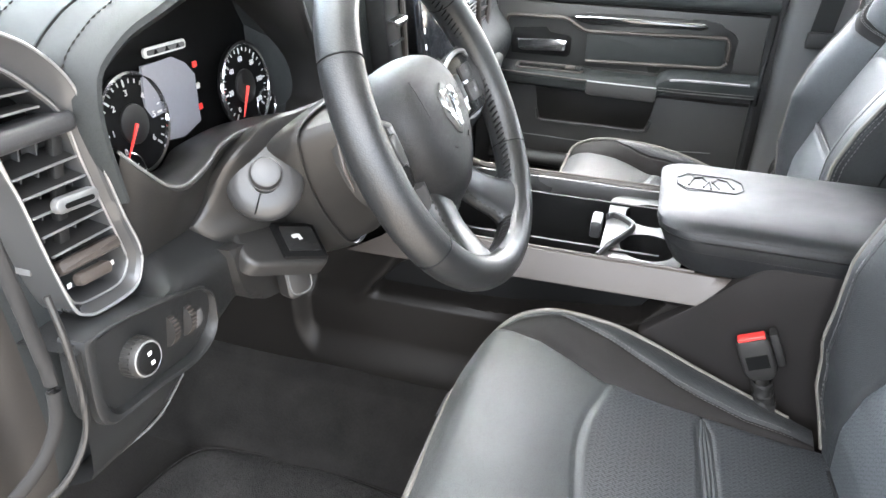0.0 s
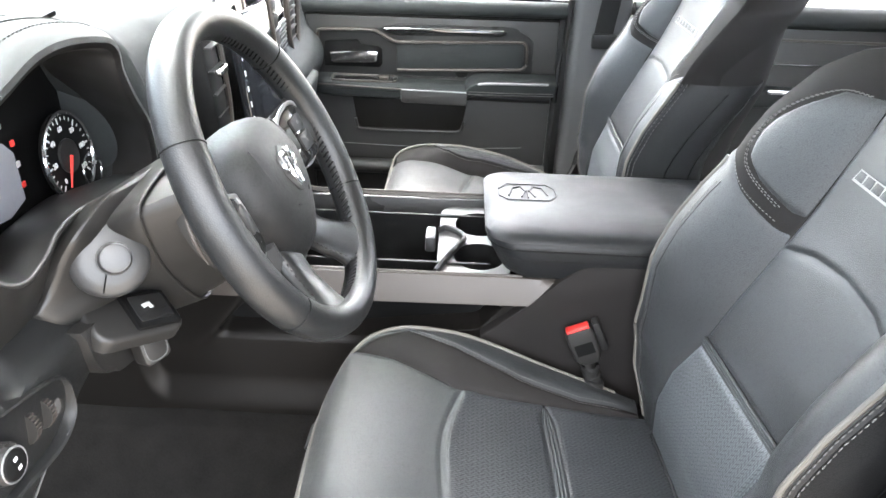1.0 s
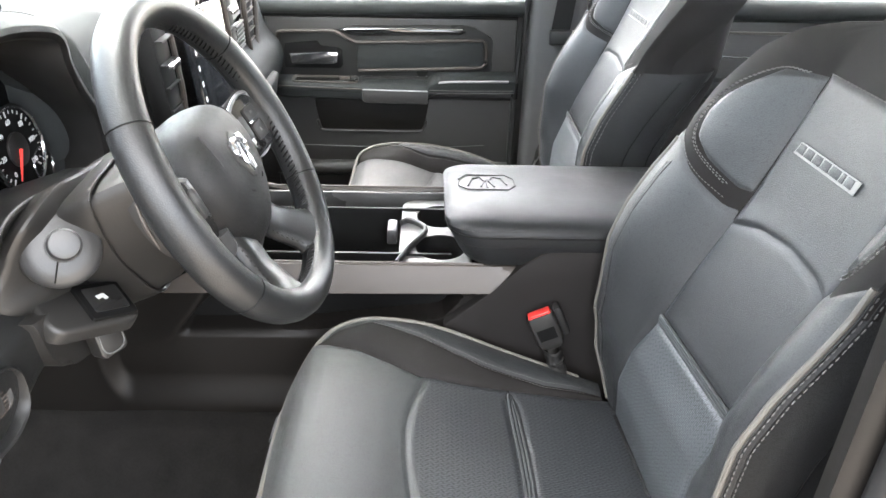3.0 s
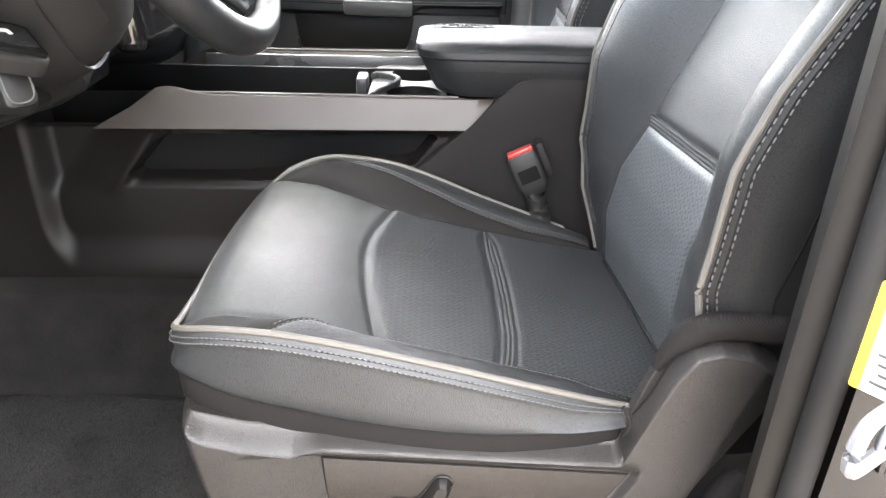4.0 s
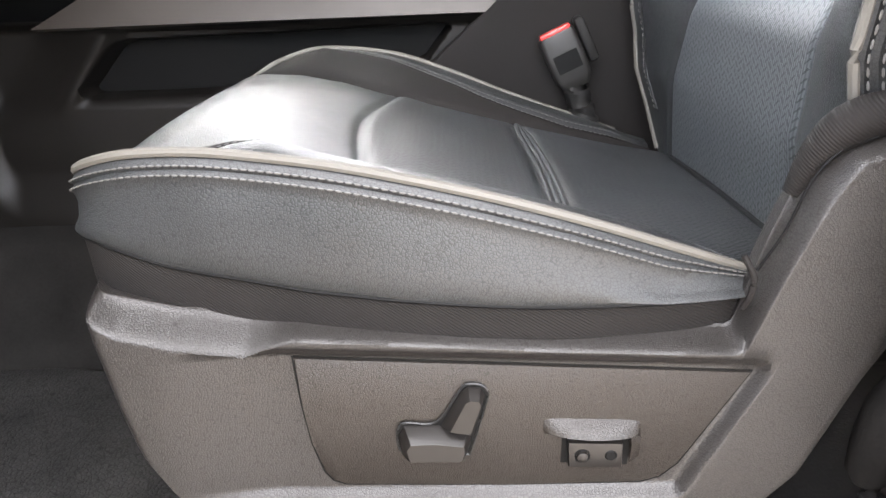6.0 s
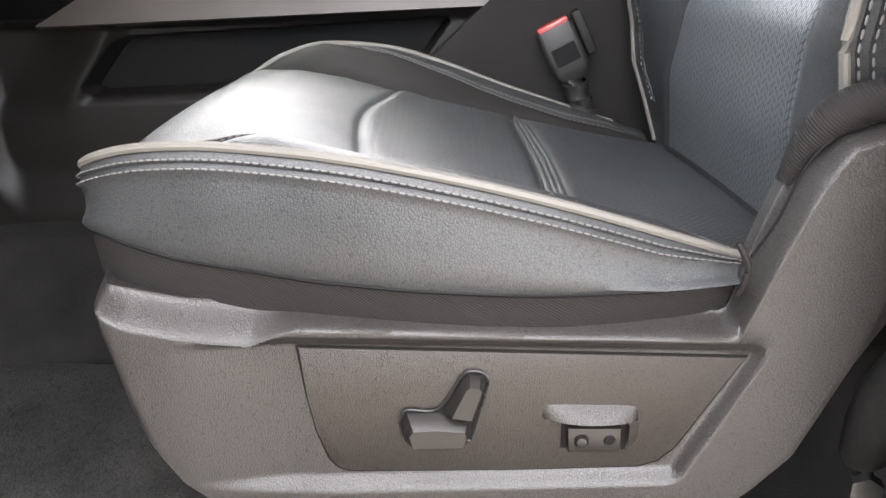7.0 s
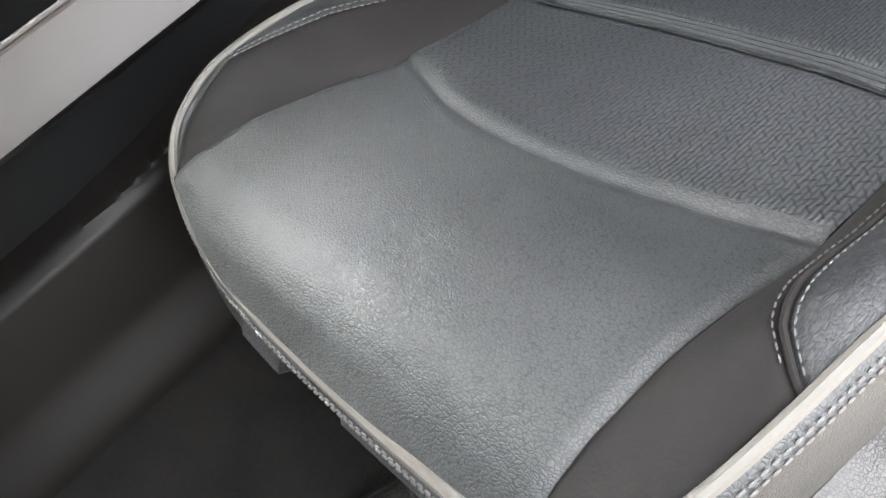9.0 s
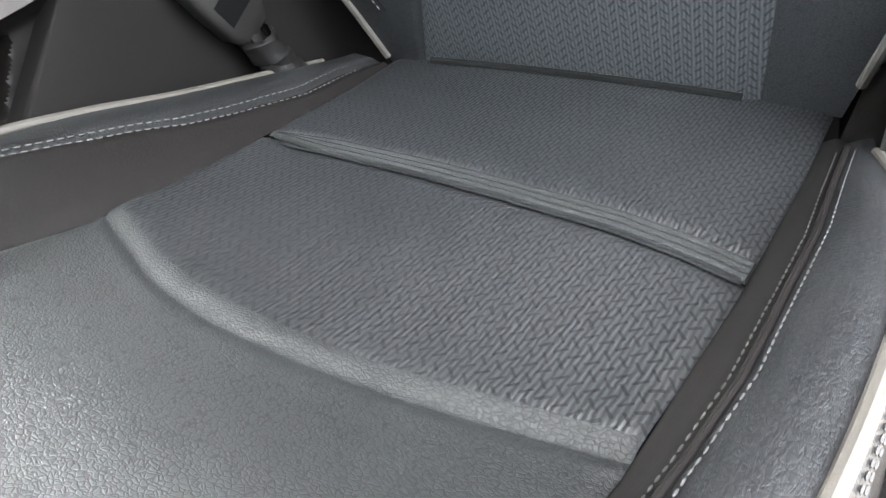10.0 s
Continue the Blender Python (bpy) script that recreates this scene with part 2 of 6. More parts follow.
cb.inputs["Strength"].default_value, cb.inputs["Distance"].default_value = 0.35, 0.0012
ct.links.new(ce, cb.inputs["Height"])
pb_ = ct.nodes["Principled BSDF"].inputs["Normal"]
ct.links.new(pb_.links[0].from_socket, cb.inputs["Normal"])
ct.links.new(cb.outputs[0], pb_)
GLASS = bpy.data.materials.new("window_glass")
GLASS.use_nodes = True
gb = GLASS.node_tree.nodes["Principled BSDF"]
gb.inputs["Base Color"].default_value = (0.97, 0.985, 0.98, 1)
SCREENGLASS = GLASS.copy()
SCREENGLASS.name = "tinted_windscreen_glass"
sg = SCREENGLASS.node_tree.nodes["Principled BSDF"]
sg.inputs["Base Color"].default_value = (0.76, 0.82, 0.81, 1)
sg.inputs["Transmission Weight"].default_value, sg.inputs["Roughness"].default_value, sg.inputs["IOR"].default_value = 1.0, 0.0, 1.05
gb.inputs["Transmission Weight"].default_value, gb.inputs["Roughness"].default_value, gb.inputs["IOR"].default_value = 1.0, 0.0, 1.05

# ---------------------------------------------------------------- building helpers
I = np.interp


def part(name, bm, mat, parent=None, label="", smooth=True):
    """One mesh object out of a bmesh, under a thing or a part."""
    bmesh.ops.recalc_face_normals(bm, faces=bm.faces)
    me = bpy.data.meshes.new(name)
    bm.to_mesh(me)
    bm.free()
    me.materials.append(mat)
    if smooth:
        for p in me.polygons:
            p.use_smooth = True
        try:
            me.set_sharp_from_angle(angle=radians(38))
        except AttributeError:
            pass
    ob = new(name, me)
    if parent is not None:
        ob.parent = parent
        ob.matrix_parent_inverse = parent.matrix_basis.inverted()
    return tagged(ob, label)


def thing(name, label, category, at=(0, 0, 0), group="", kind=""):
    ob = new(name)
    ob.location = at
    ob.empty_display_size = 0.05
    bpy.context.view_layer.update()
    return tagged(ob, label, category, group, kind)


def structure(name, bm, mat, label, category):
    return tagged(part(name, bm, mat, None, label), label, category, "", "structure")


def spline(pts, n):
    """n points along a smooth curve through pts, evenly spread by length."""
    p = np.array(pts, float)
    p = np.vstack([2 * p[0] - p[1], p, 2 * p[-1] - p[-2]])
    out = []
    for i in range(1, len(p) - 2):
        t = np.linspace(0, 1, 24, endpoint=False)[:, None]
        a, b, c, d = p[i - 1], p[i], p[i + 1], p[i + 2]
        out.append(0.5 * (2 * b + (c - a) * t + (2 * a - 5 * b + 4 * c - d) * t**2 + (3 * b - a - 3 * c + d) * t**3))
    q = np.vstack(out + [p[-2:-1]])
    s = np.r_[0, np.cumsum(np.linalg.norm(np.diff(q, axis=0), axis=1))]
    u = np.linspace(0, s[-1], n)
    return np.stack([np.interp(u, s, q[:, k]) for k in range(q.shape[1])], 1)


def grid(P, wrap_u=False, wrap_v=False, cap=False, bm=None):
    """A sheet of quads over points P[i][j]; wrap closes it, cap fills the ends of a wrapped one."""
    bm = bm or bmesh.new()
    P = np.asarray(P, float)
    nu, nv = P.shape[:2]
    vs = [[bm.verts.new(P[i, j]) for j in range(nv)] for i in range(nu)]
    for i in range(nu if wrap_u else nu - 1):
        for j in range(nv if wrap_v else nv - 1):
            bm.faces.new((vs[i][j], vs[(i + 1) % nu][j], vs[(i + 1) % nu][(j + 1) % nv], vs[i][(j + 1) % nv]))
    if cap and wrap_v:
        bm.faces.new(vs[0])
        bm.faces.new(vs[-1])
    return bm


def tube(pts, r, seg=8, closed=False, bm=None, flat=1.0, up=(0, 0, 1)):
    """A round bar along pts; r a number or one per point."""
    p = np.array(pts, float)
    n = len(p)
    tan = np.roll(p, -1, 0) - np.roll(p, 1, 0) if closed else np.gradient(p, axis=0)
    tan /= np.linalg.norm(tan, axis=1)[:, None] + 1e-12
    rr = np.full(n, r) if np.isscalar(r) else np.asarray(r, float)
    rows, ref = [], np.array(up, float)
    for k in range(n):
        a = np.cross(tan[k], ref)
        if np.linalg.norm(a) < 0.05:
            a = np.cross(tan[k], (0.9, 0.3, 0.1))
        a /= np.linalg.norm(a)
        b = np.cross(a, tan[k])
        th = np.linspace(0, 2 * np.pi, seg, endpoint=False)
        rows.append(p[k] + rr[k] * (np.outer(np.cos(th), a) + flat * np.outer(np.sin(th), b)))
    return grid(rows, closed, True, not closed, bm)


def box(size, m=None, bevel=0.0, seg=2, bm=None):
    """A box with rounded edges, centred, at the pose m."""
    own = bmesh.new()
    bmesh.ops.create_cube(own, size=1.0)
    bmesh.ops.scale(own, vec=size, verts=own.verts)
    if bevel:
        bmesh.ops.bevel(own, geom=list(own.edges), offset=bevel, segments=seg, profile=0.5, affect="EDGES")
    bmesh.ops.transform(own, matrix=m or Matrix(), verts=own.verts)
    return join(own, bm)


def join(own, bm):
    if bm is None:
        return own
    me = bpy.data.meshes.new("scrap")
    own.to_mesh(me)
    own.free()
    bm.from_mesh(me)
    bpy.data.meshes.remove(me)
    return bm


def prism(outline, depth, m=None, bevel=0.0, seg=2, bm=None):
    """A plate: outline in its own xy, thickness along its z, at the pose m."""
    own = bmesh.new()
    lo = [own.verts.new((x, y, 0)) for x, y in outline]
    hi = [own.verts.new((x, y, depth)) for x, y in outline]
    n = len(lo)
    top = own.faces.new(hi)
    own.faces.new(lo[::-1])
    for k in range(n):
        own.faces.new((lo[k], lo[(k + 1) % n], hi[(k + 1) % n], hi[k]))
    if bevel:
        bmesh.ops.bevel(own, geom=list(top.edges), offset=bevel, segments=seg, profile=0.5, affect="EDGES")
    bmesh.ops.transform(own, matrix=m or Matrix(), verts=own.verts)
    return join(own, bm)


def disc(r, depth, m=None, seg=28, bevel=0.0, r2=None, bm=None):
    """A round plate or cone frustum along z, at the pose m."""
    own = bmesh.new()
    bmesh.ops.create_cone(own, cap_ends=True, segments=seg, radius1=r, radius2=r if r2 is None else r2, depth=depth)
    if bevel:
        rim = [e for e in own.edges if all(v.co.z > 0 for v in e.verts)]
        bmesh.ops.bevel(own, geom=rim, offset=bevel, segments=2, profile=0.5, affect="EDGES")
    bmesh.ops.transform(own, matrix=m or Matrix(), verts=own.verts)
    return join(own, bm)


def rounded(w, h, r, n=5):
    """Outline of a rounded rectangle."""
    out = []
    for cx, cy, a0 in ((w / 2 - r, h / 2 - r, 0), (-w / 2 + r, h / 2 - r, 90), (-w / 2 + r, -h / 2 + r, 180), (w / 2 - r, -h / 2 + r, 270)):
        for k in range(n):
            a = radians(a0 + 90 * k / (n - 1))
            out.append((cx + r * math.cos(a), cy + r * math.sin(a)))
    return out


def facing(at, normal, up=(0, 0, 1)):
    """A pose at a place whose z points along normal and whose y points up."""
    z = Vector(normal).normalized()
    x = Vector(up).cross(z).normalized()
    y = z.cross(x)
    return Matrix(((x.x, y.x, z.x, at[0]), (x.y, y.y, z.y, at[1]), (x.z, y.z, z.z, at[2]), (0, 0, 0, 1)))


def stitches(pts, length=0.0045, gap=0.0022, r=0.0007, lift=(0, 0, 0.0006)):
    """Sewn thread: short round dashes along a line."""
    p = np.asarray(pts, float) + np.array(lift)
    s = np.r_[0, np.cumsum(np.linalg.norm(np.diff(p, axis=0), axis=1))]
    bm = bmesh.new()
    for a in np.arange(0, s[-1] - length, length + gap):
        q = np.stack([np.interp([a, a + 0.25 * length, a + 0.75 * length, a + length], s, p[:, k]) for k in range(3)], 1)
        tube(q, np.array([0.4, 1, 1, 0.4]) * r, 5, bm=bm)
    return bm


def strip_text(text, size, m, mat, parent, name="lettering", label=""):
    """Raised letters as a mesh."""
    cu = bpy.data.curves.new("scrap_text", "FONT")
    cu.offset = 0.0
    cu.body, cu.size, cu.extrude, cu.align_x, cu.align_y = text, size, 0.0005, "CENTER", "CENTER"
    tmp = bpy.data.objects.new("scrap_text", cu)
    me = bpy.data.meshes.new_from_object(tmp)
    bpy.data.objects.remove(tmp)
    bm = bmesh.new()
    bm.from_mesh(me)
    bpy.data.meshes.remove(me)
    bmesh.ops.transform(bm, matrix=m, verts=bm.verts)
    return part(name, bm, mat, parent, label, False)

# ---------------------------------------------------------------- cab shell
MID = 0.655


def wall(pts_a, pts_b, bm=None):
    """A slab between two matching outlines."""
    bm = bm or bmesh.new()
    a, b = [bm.verts.new(p) for p in pts_a], [bm.verts.new(p) for p in pts_b]
    bm.faces.new(a)
    bm.faces.new(b[::-1])
    for k in range(len(a)):
        bm.faces.new((a[k], b[k], b[(k + 1) % len(a)], a[(k + 1) % len(a)]))
    return bm


structure("ground", grid([[(x, y, -0.95 + 0 * x) for y in (-400, -8, -2, 2, 8, 400)] for x in (-400, -8, -2, 2, 8, 400)]), ASPHALT, "pale concrete yard under the truck", "ground")
HUMP = lambda y: I(y, [.375, .40, .43, .46, .49, .82, .85, .88, .91, .935], [0, .03, .10, .155, .17, .17, .155, .10, .03, 0])
fl = [[(x, y, HUMP(y) + 0.004 * noise.noise((x * 6, y * 6, 0)) + .30 * max(0, (-.72 - x) / .35) ** 1.5) for y in np.r_[np.linspace(-.12, .37, 24), np.linspace(.375, .50, 22), np.linspace(.55, .80, 6), np.linspace(.81, .94, 22), np.linspace(.96, 1.56, 20)]] for x in np.linspace(-1.1, 1.7, 90)]
structure("floor", grid(fl), CARPET, "worn dark grey carpet on the cab floor", "floor")
structure("floor_underside", box((2.9, 1.75, .05), pose(.3, MID, -.045)), DARK, "black steel floor pan under the carpet", "floor")
structure("sill", box((2.9, .10, .10), pose(.3, -.16, -.05), .02, 3), PLASTIC, "black plastic door sill plate", "sill")
structure("wall_front", box((.06, 1.9, 1.25), pose(-1.12, MID, .32)), DARK, "black bulkhead behind the pedals", "wall")
structure("ceiling", box((1.75, 1.75, .05), pose(.85, MID, 1.30), .02), HEADLINER, "grey cloth headliner of the cab", "ceiling")
structure("wall_rear", box((.05, 1.9, .85), pose(1.72, MID, .37)), PLASTIC, "black trim behind the rear seats", "wall")
structure("kick_panel", wall([(-1.14, -.205, -.10), (-.44, -.205, -.10), (-.415, -.205, .50), (-.36, -.205, .86), (-1.14, -.205, .86)], [(-1.14, -.135, -.10), (-.44, -.135, -.10), (-.415, -.135, .50), (-.36, -.135, .86), (-1.14, -.135, .86)]), SUEDE, "black plastic kick panel and hinge pillar beside the foot well", "trim")
structure("windshield_header", box((.08, 1.7, .06), pose(-.03, MID, 1.27), .02), HEADLINER, "grey header above the windscreen", "trim")
for s in (-.20, 1.51):
    structure("a_pillar", tube([(-.78, s, .85), (-.40, s + (.02 if s < 0 else -.02), 1.10), (-.03, s + (.05 if s < 0 else -.05), 1.29)], .05, 12), GREYTRIM, "grey windscreen pillar", "pillar")

# ---------------------------------------------------------------- seats

PIPE = [(.47, .027, .299), (.42, .012, .3205), (.345, -.002, .3495), (.275, -.006, .3705), (.2, -.003, .3865), (.14, .005, .393), (.1, .010, .395), (.06, .018, .392),
        (.03, .03, .384), (.012, .048, .374), (.006, .08, .362), (.003, .15, .353), (.002, .24, .351), (.005, .32, .351), (.012, .365, .354), (.024, .41, .361),
        (.042, .443, .372), (.07, .460, .386), (.12, .466, .397), (.2, .466, .389), (.265, .464, .368), (.33, .46, .342), (.4, .455, .317), (.465, .45, .294)]
LOOP = spline(PIPE, 240)
OUT_Y = lambda x: I(x, [.0, .012, .03, .06, .1, .14, .2, .275, .345, .42, .47, .54], [.06, .048, .03, .018, .010, .005, -.003, -.006, -.002, .012, .027, .04])
OUT_Z = lambda x: I(x, [.0, .03, .06, .1, .14, .2, .275, .345, .42, .47, .54], [.370, .384, .392, .395, .393, .3865, .3705, .3495, .3205, .299, .27])
IN_Y = lambda x: I(x, [.0, .024, .042, .07, .12, .2, .265, .33, .4, .465, .54], [.39, .41, .443, .460, .466, .466, .464, .46, .455, .45, .44])
IN_Z = lambda x: I(x, [.0, .024, .042, .07, .12, .2, .265, .33, .4, .465, .54], [.366, .367, .372, .386, .397, .389, .368, .342, .317, .294, .272])
PAD_O = lambda x: I(x, [.0, .1, .2, .32, .45, .54], [.070, .067, .060, .056, .058, .062])
PAD_I = lambda x: I(x, [.0, .04, .1, .15, .2, .28, .34, .45, .54], [.425, .428, .412, .388, .366, .372, .384, .400, .415])
PAD_Z = lambda x: I(x, [-.005, .005, .02, .035, .055, .1, .15, .2, .27, .34, .45, .54], [.344, .352, .366, .373, .377, .377, .372, .361, .342, .321, .292, .272])
ARC = lambda y: I(y, [.04, .06, .10, .13, .155, .18, .22, .25, .275, .305, .36, .43], [.221, .212, .203, .196, .191, .187, .1825, .1815, .183, .1885, .206, .232])
STRIP = lambda y: I(y, [.04, .06, .09, .13, .20, .25, .32, .385, .42], [.340, .343, .349, .353, .353, .351, .346, .340, .337])


def cushion_z(x, y):
    """Height of the cushion's covers over its plan."""
    o, i, po, pi = OUT_Y(x), IN_Y(x), PAD_O(x), PAD_I(x)
    dip = I(x, [0, .06, .12, .165, .2, .34, .5], [0, .001, .006, .016, .023, .009, .0])
    sag = dip * min(1.0, max(0.0, (pi - y) / .20)) ** .75
    mid = PAD_Z(x) - sag + 0.005 * max(0.0, 1 - ((y - 0.22) / 0.17) ** 2)
    if y < po:
        k = (po - y) / max(1e-4, po - o)
        return (PAD_Z(x) - sag) * (1 - k) + OUT_Z(x) * k + 0.0195 * math.sin(math.pi * min(1, k)) * I(x, [.08, .15, .4, .5], [0, 1, .8, 0])
    if y > pi:
        k = (y - pi) / max(1e-4, i - pi)
        return PAD_Z(x) * (1 - k) + IN_Z(x) * k + 0.012 * math.sin(math.pi * min(1, k)) * I(x, [.05, .12, .45, .5], [0, 1, .7, 0])
    return mid


def panel_sheet(x0, x1, y0, y1, nu, nv, dip=0.006, width=0.012, sew=(1, 1, 1, 1), zf=None, side=0.003):
    """A sewn cover between two cross lines x0(y), x1(y) and two side lines y0(x), y1(x), drawn down along its seams."""
    zf = zf or cushion_z
    P = np.zeros((nu, nv, 3))
    for a in range(nu):
        for b in range(nv):
            u, v = a / (nu - 1), b / (nv - 1)
            u, v = 0.5 - 0.5 * math.cos(math.pi * u), 0.5 - 0.5 * math.cos(math.pi * v)
            x = 0.2
            y = 0.2
            for _ in range(4):
                y = y0(x) * (1 - v) + y1(x) * v
                x = x0(y) * (1 - u) + x1(y) * u
            lx, ly = abs(x1(y) - x0(y)), abs(y1(x) - y0(x))
            d = [u * lx if sew[0] else 9, (1 - u) * lx if sew[1] else 9, v * ly if sew[2] else 9, (1 - v) * ly if sew[3] else 9]
            z = zf(x, y) - max((dip if n < 2 else side) * math.exp(-(q / (width if n < 2 else .007)) ** 2 * 2.2) for n, q in enumerate(d))
            P[a, b] = x, y, z
    return P


def make_seat(mirror, shift, name, label, power, skew):
    """A bucket seat; mirror: None, or the plane y that the shape is mirrored in before the shift."""
    root = thing(name, label, "car seat", (0.25 + shift[0], (0.235 if mirror is None else 2 * mirror - 0.235) + shift[1], shift[2] + 0.05), "front seats")

    def place(P):
        P = np.array(P, float)
        if mirror is not None:
            P[..., 1] = 2 * mirror - P[..., 1]
        return P + np.array(shift)

    GAP = lambda y: I(y, [.05, .350, .372], [.0080, .0080, .0010])
    cush = part("cushion_front", grid(place(panel_sheet(lambda y: I(y, [.05, .08, .15, .32, .365, .41, .43], [.012, .005, .001, .003, .011, .026, .035]), ARC, PAD_O, PAD_I, 44, 60, 0.0035, 0.006, (0, 1, 1, 1)))), LEATHER_FINE, root, "smooth black leather with a soft sheen")
    middle = place(panel_sheet(ARC, lambda y: STRIP(y) - GAP(y), PAD_O, PAD_I, 60, 60, 0.0045, 0.010, (1, 1, 1, 1), lambda x, y: cushion_z(x, y) + .002 * math.exp(-((x - ARC(y) - .014) / .014) ** 2)))
    part("rolled_edge", grid(middle[:12]), LEATHER_FINE, root, "smooth rolled leather edge along the seam")
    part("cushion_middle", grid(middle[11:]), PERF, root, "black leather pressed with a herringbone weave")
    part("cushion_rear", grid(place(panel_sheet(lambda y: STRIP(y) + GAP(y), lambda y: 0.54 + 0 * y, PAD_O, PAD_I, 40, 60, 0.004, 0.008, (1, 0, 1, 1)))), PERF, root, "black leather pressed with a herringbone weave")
    for k in (-1, 0, 1):
        ys = np.linspace(.0565, .372, 44)
        line = np.array([(STRIP(y) + k * 0.0056 * I(y, [.33, .372], [1, .35]), y, cushion_z(STRIP(y) + k * 0.0056, y) - 0.0010) for y in ys])
        part("sewn_rib", tube(place(line), 0.0027, 8), LEATHER_FINE, root)
    part("rib_base", grid(place([[(STRIP(y) + q, y, cushion_z(STRIP(y) + q, y) - .0022) for q in np.linspace(-.0105, .0105, 7)] for y in np.linspace(.058, .366, 40)])), LEATHER_FINE, root, "leather strip under the sewn ribs")
    # outer bolster: matt front piece and creased leather behind it
    YS = lambda x: max(OUT_Y(x) + .0005, I(x, [.105, .113, .12, .13, .14, .155, .172, .19, .24, .35, .5], [.006, .016, .0225, .031, .035, .0375, .038, .037, .032, .033, .045]))
    part("bolster_front_trim", grid(place(panel_sheet(lambda y: 0.014 + 0 * y, lambda y: 0.50 + 0 * y, YS, PAD_O, 90, 18, 0.003, 0.006, (0, 0, 1, 1)))), SUEDE, root, "matt black cloth trim")
    part("outer_bolster", grid(place(panel_sheet(lambda y: 0.107 + 0 * y, lambda y: 0.50 + 0 * y, OUT_Y, YS, 90, 16, 0.003, 0.006, (0, 0, 0, 1)))), LEATHER_WORN, root, "creased black leather")
    seam = [(x, YS(x), cushion_z(x, YS(x)) - .001) for x in np.linspace(.109, .48, 90)]
    part("bolster_seam", tube(place(seam), .0017, 8), SUEDE, root, "rolled seam")
    for off in (.0045, -.0045):
        part("thread", stitches(place([(x, YS(x) + off, cushion_z(x, YS(x) + off) - .0006) for x in np.linspace(.116, .47, 90)]), .0036, .0016, .00045), GREYTRIM, root, "grey stitching")
    # inner bolster: matt wedge, then leather up to the piping
    thr = lambda x: I(x, [.03, .06, .1, .125, .16, .2, .25, .3, .4, .47, .54], [.428, .450, .4585, .4575, .446, .433, .420, .410, .407, .416, .42])
    part("bolster_wedge", grid(place(panel_sheet(lambda y: 0.03 + 0 * y, lambda y: 0.5 + 0 * y, PAD_I, lambda x: max(PAD_I(x) + .002, thr(x)), 60, 16, 0.003, 0.005, (0, 0, 1, 1)))), SUEDE, root, "matt black cloth trim")
    part("inner_bolster", grid(place(panel_sheet(lambda y: 0.03 + 0 * y, lambda y: 0.50 + 0 * y, lambda x: max(PAD_I(x) + .002, thr(x)), IN_Y, 60, 14, 0.003, 0.006, (0, 0, 1, 0)))), LEATHER, root)
    for off, n_ in ((0.004, "thread"), (-0.004, "thread")):
        xs = np.linspace(.125, .47, 90)
        part(n_, stitches(place([(x, thr(x) + off, cushion_z(x, thr(x) + off) - 0.001) for x in xs]), .0040, .002, .0005), THREAD, root, "pale grey stitching")
    part("piping", tube(place(LOOP), 0.0033, 8), PIPING, root, "cream leather piping")
    # side facing: three rows of folded edge, then the leather skirt
    cen = np.array([0.26, 0.235])
    nrm = np.gradient(LOOP[:, :2], axis=0)
    nrm = np.stack([-nrm[:, 1], nrm[:, 0]], 1)
    nrm /= np.linalg.norm(nrm, axis=1)[:, None]
    nrm *= np.where(((LOOP[:, :2] - cen) * nrm).sum(1) < 0, -1, 1)[:, None]
    band_top = np.where(LOOP[:, 1] < .3, I(LOOP[:, 0], [.0, .029, .08, .17, .23, .30, .38, .457], [.330, .330, .316, .3025, .297, .292, .288, .285]), .29)
    flare = np.where(LOOP[:, 1] < .2, I(LOOP[:, 0], [.0, .03, .08, .2, .30, .47], [.006, .005, .001, .0, .003, .010]), 0)
    slim = np.where(LOOP[:, 1] < .25, I(LOOP[:, 0], [.0, .02, .07, .14, .2, .35, .45], [.35, .38, .45, .55, .50, .48, .6]), 1)
    sc = np.where(LOOP[:, 1] < .3, np.clip((LOOP[:, 2] - band_top - .006) / .034, .3, 1), 1)
    rows = []
    for k, (out, drop) in enumerate([(-.002, .001), (.002, .004), (.0045, .0075), (.003, .0105), (.0055, .0135), (.004, .0165), (.008, .022), (.012, .032)]):
        rows.append(np.c_[LOOP[:, :2] + nrm * out, LOOP[:, 2] - drop * sc]) if k < 6 else rows.append(np.c_[LOOP[:, :2] + nrm * (out * slim)[:, None], LOOP[:, 2] - drop * sc])
    z0 = LOOP[:, 2] - .032 * sc
    for f, out in ((.25, .0120), (.5, .0135), (.75, .0120), (.92, .0055), (1.0, .001), (1.03, -.006)):
        rows.append(np.c_[LOOP[:, :2] + nrm * (out * slim + f * flare)[:, None], z0 * (1 - f) + band_top * f])
    part("side_skirt", grid(place(np.array(rows))), LEATHER, root, "grained black leather side panel")
    for k in (2, 4):
        part("thread", stitches(place(np.array(rows)[k] + np.c_[nrm * .0008, 0 * z0]), .0040, .0015, .00075, (0, 0, 0)), THREAD, root, "thick pale double stitching")
    low = np.where(LOOP[:, 1] < .3, I(LOOP[:, 0], [.0, .03, .08, .155, .31, .456], [.306, .300, .287, .281, .274, .265]), .25)
    rows = [np.c_[LOOP[:, :2] + nrm * (flare - .004)[:, None], band_top + .004], np.c_[LOOP[:, :2] + nrm * (flare - .001)[:, None], band_top - .002], np.c_[LOOP[:, :2] + nrm * (flare - .002)[:, None], (band_top + low) / 2], np.c_[LOOP[:, :2] + nrm * (flare - .003)[:, None], low - .012]]
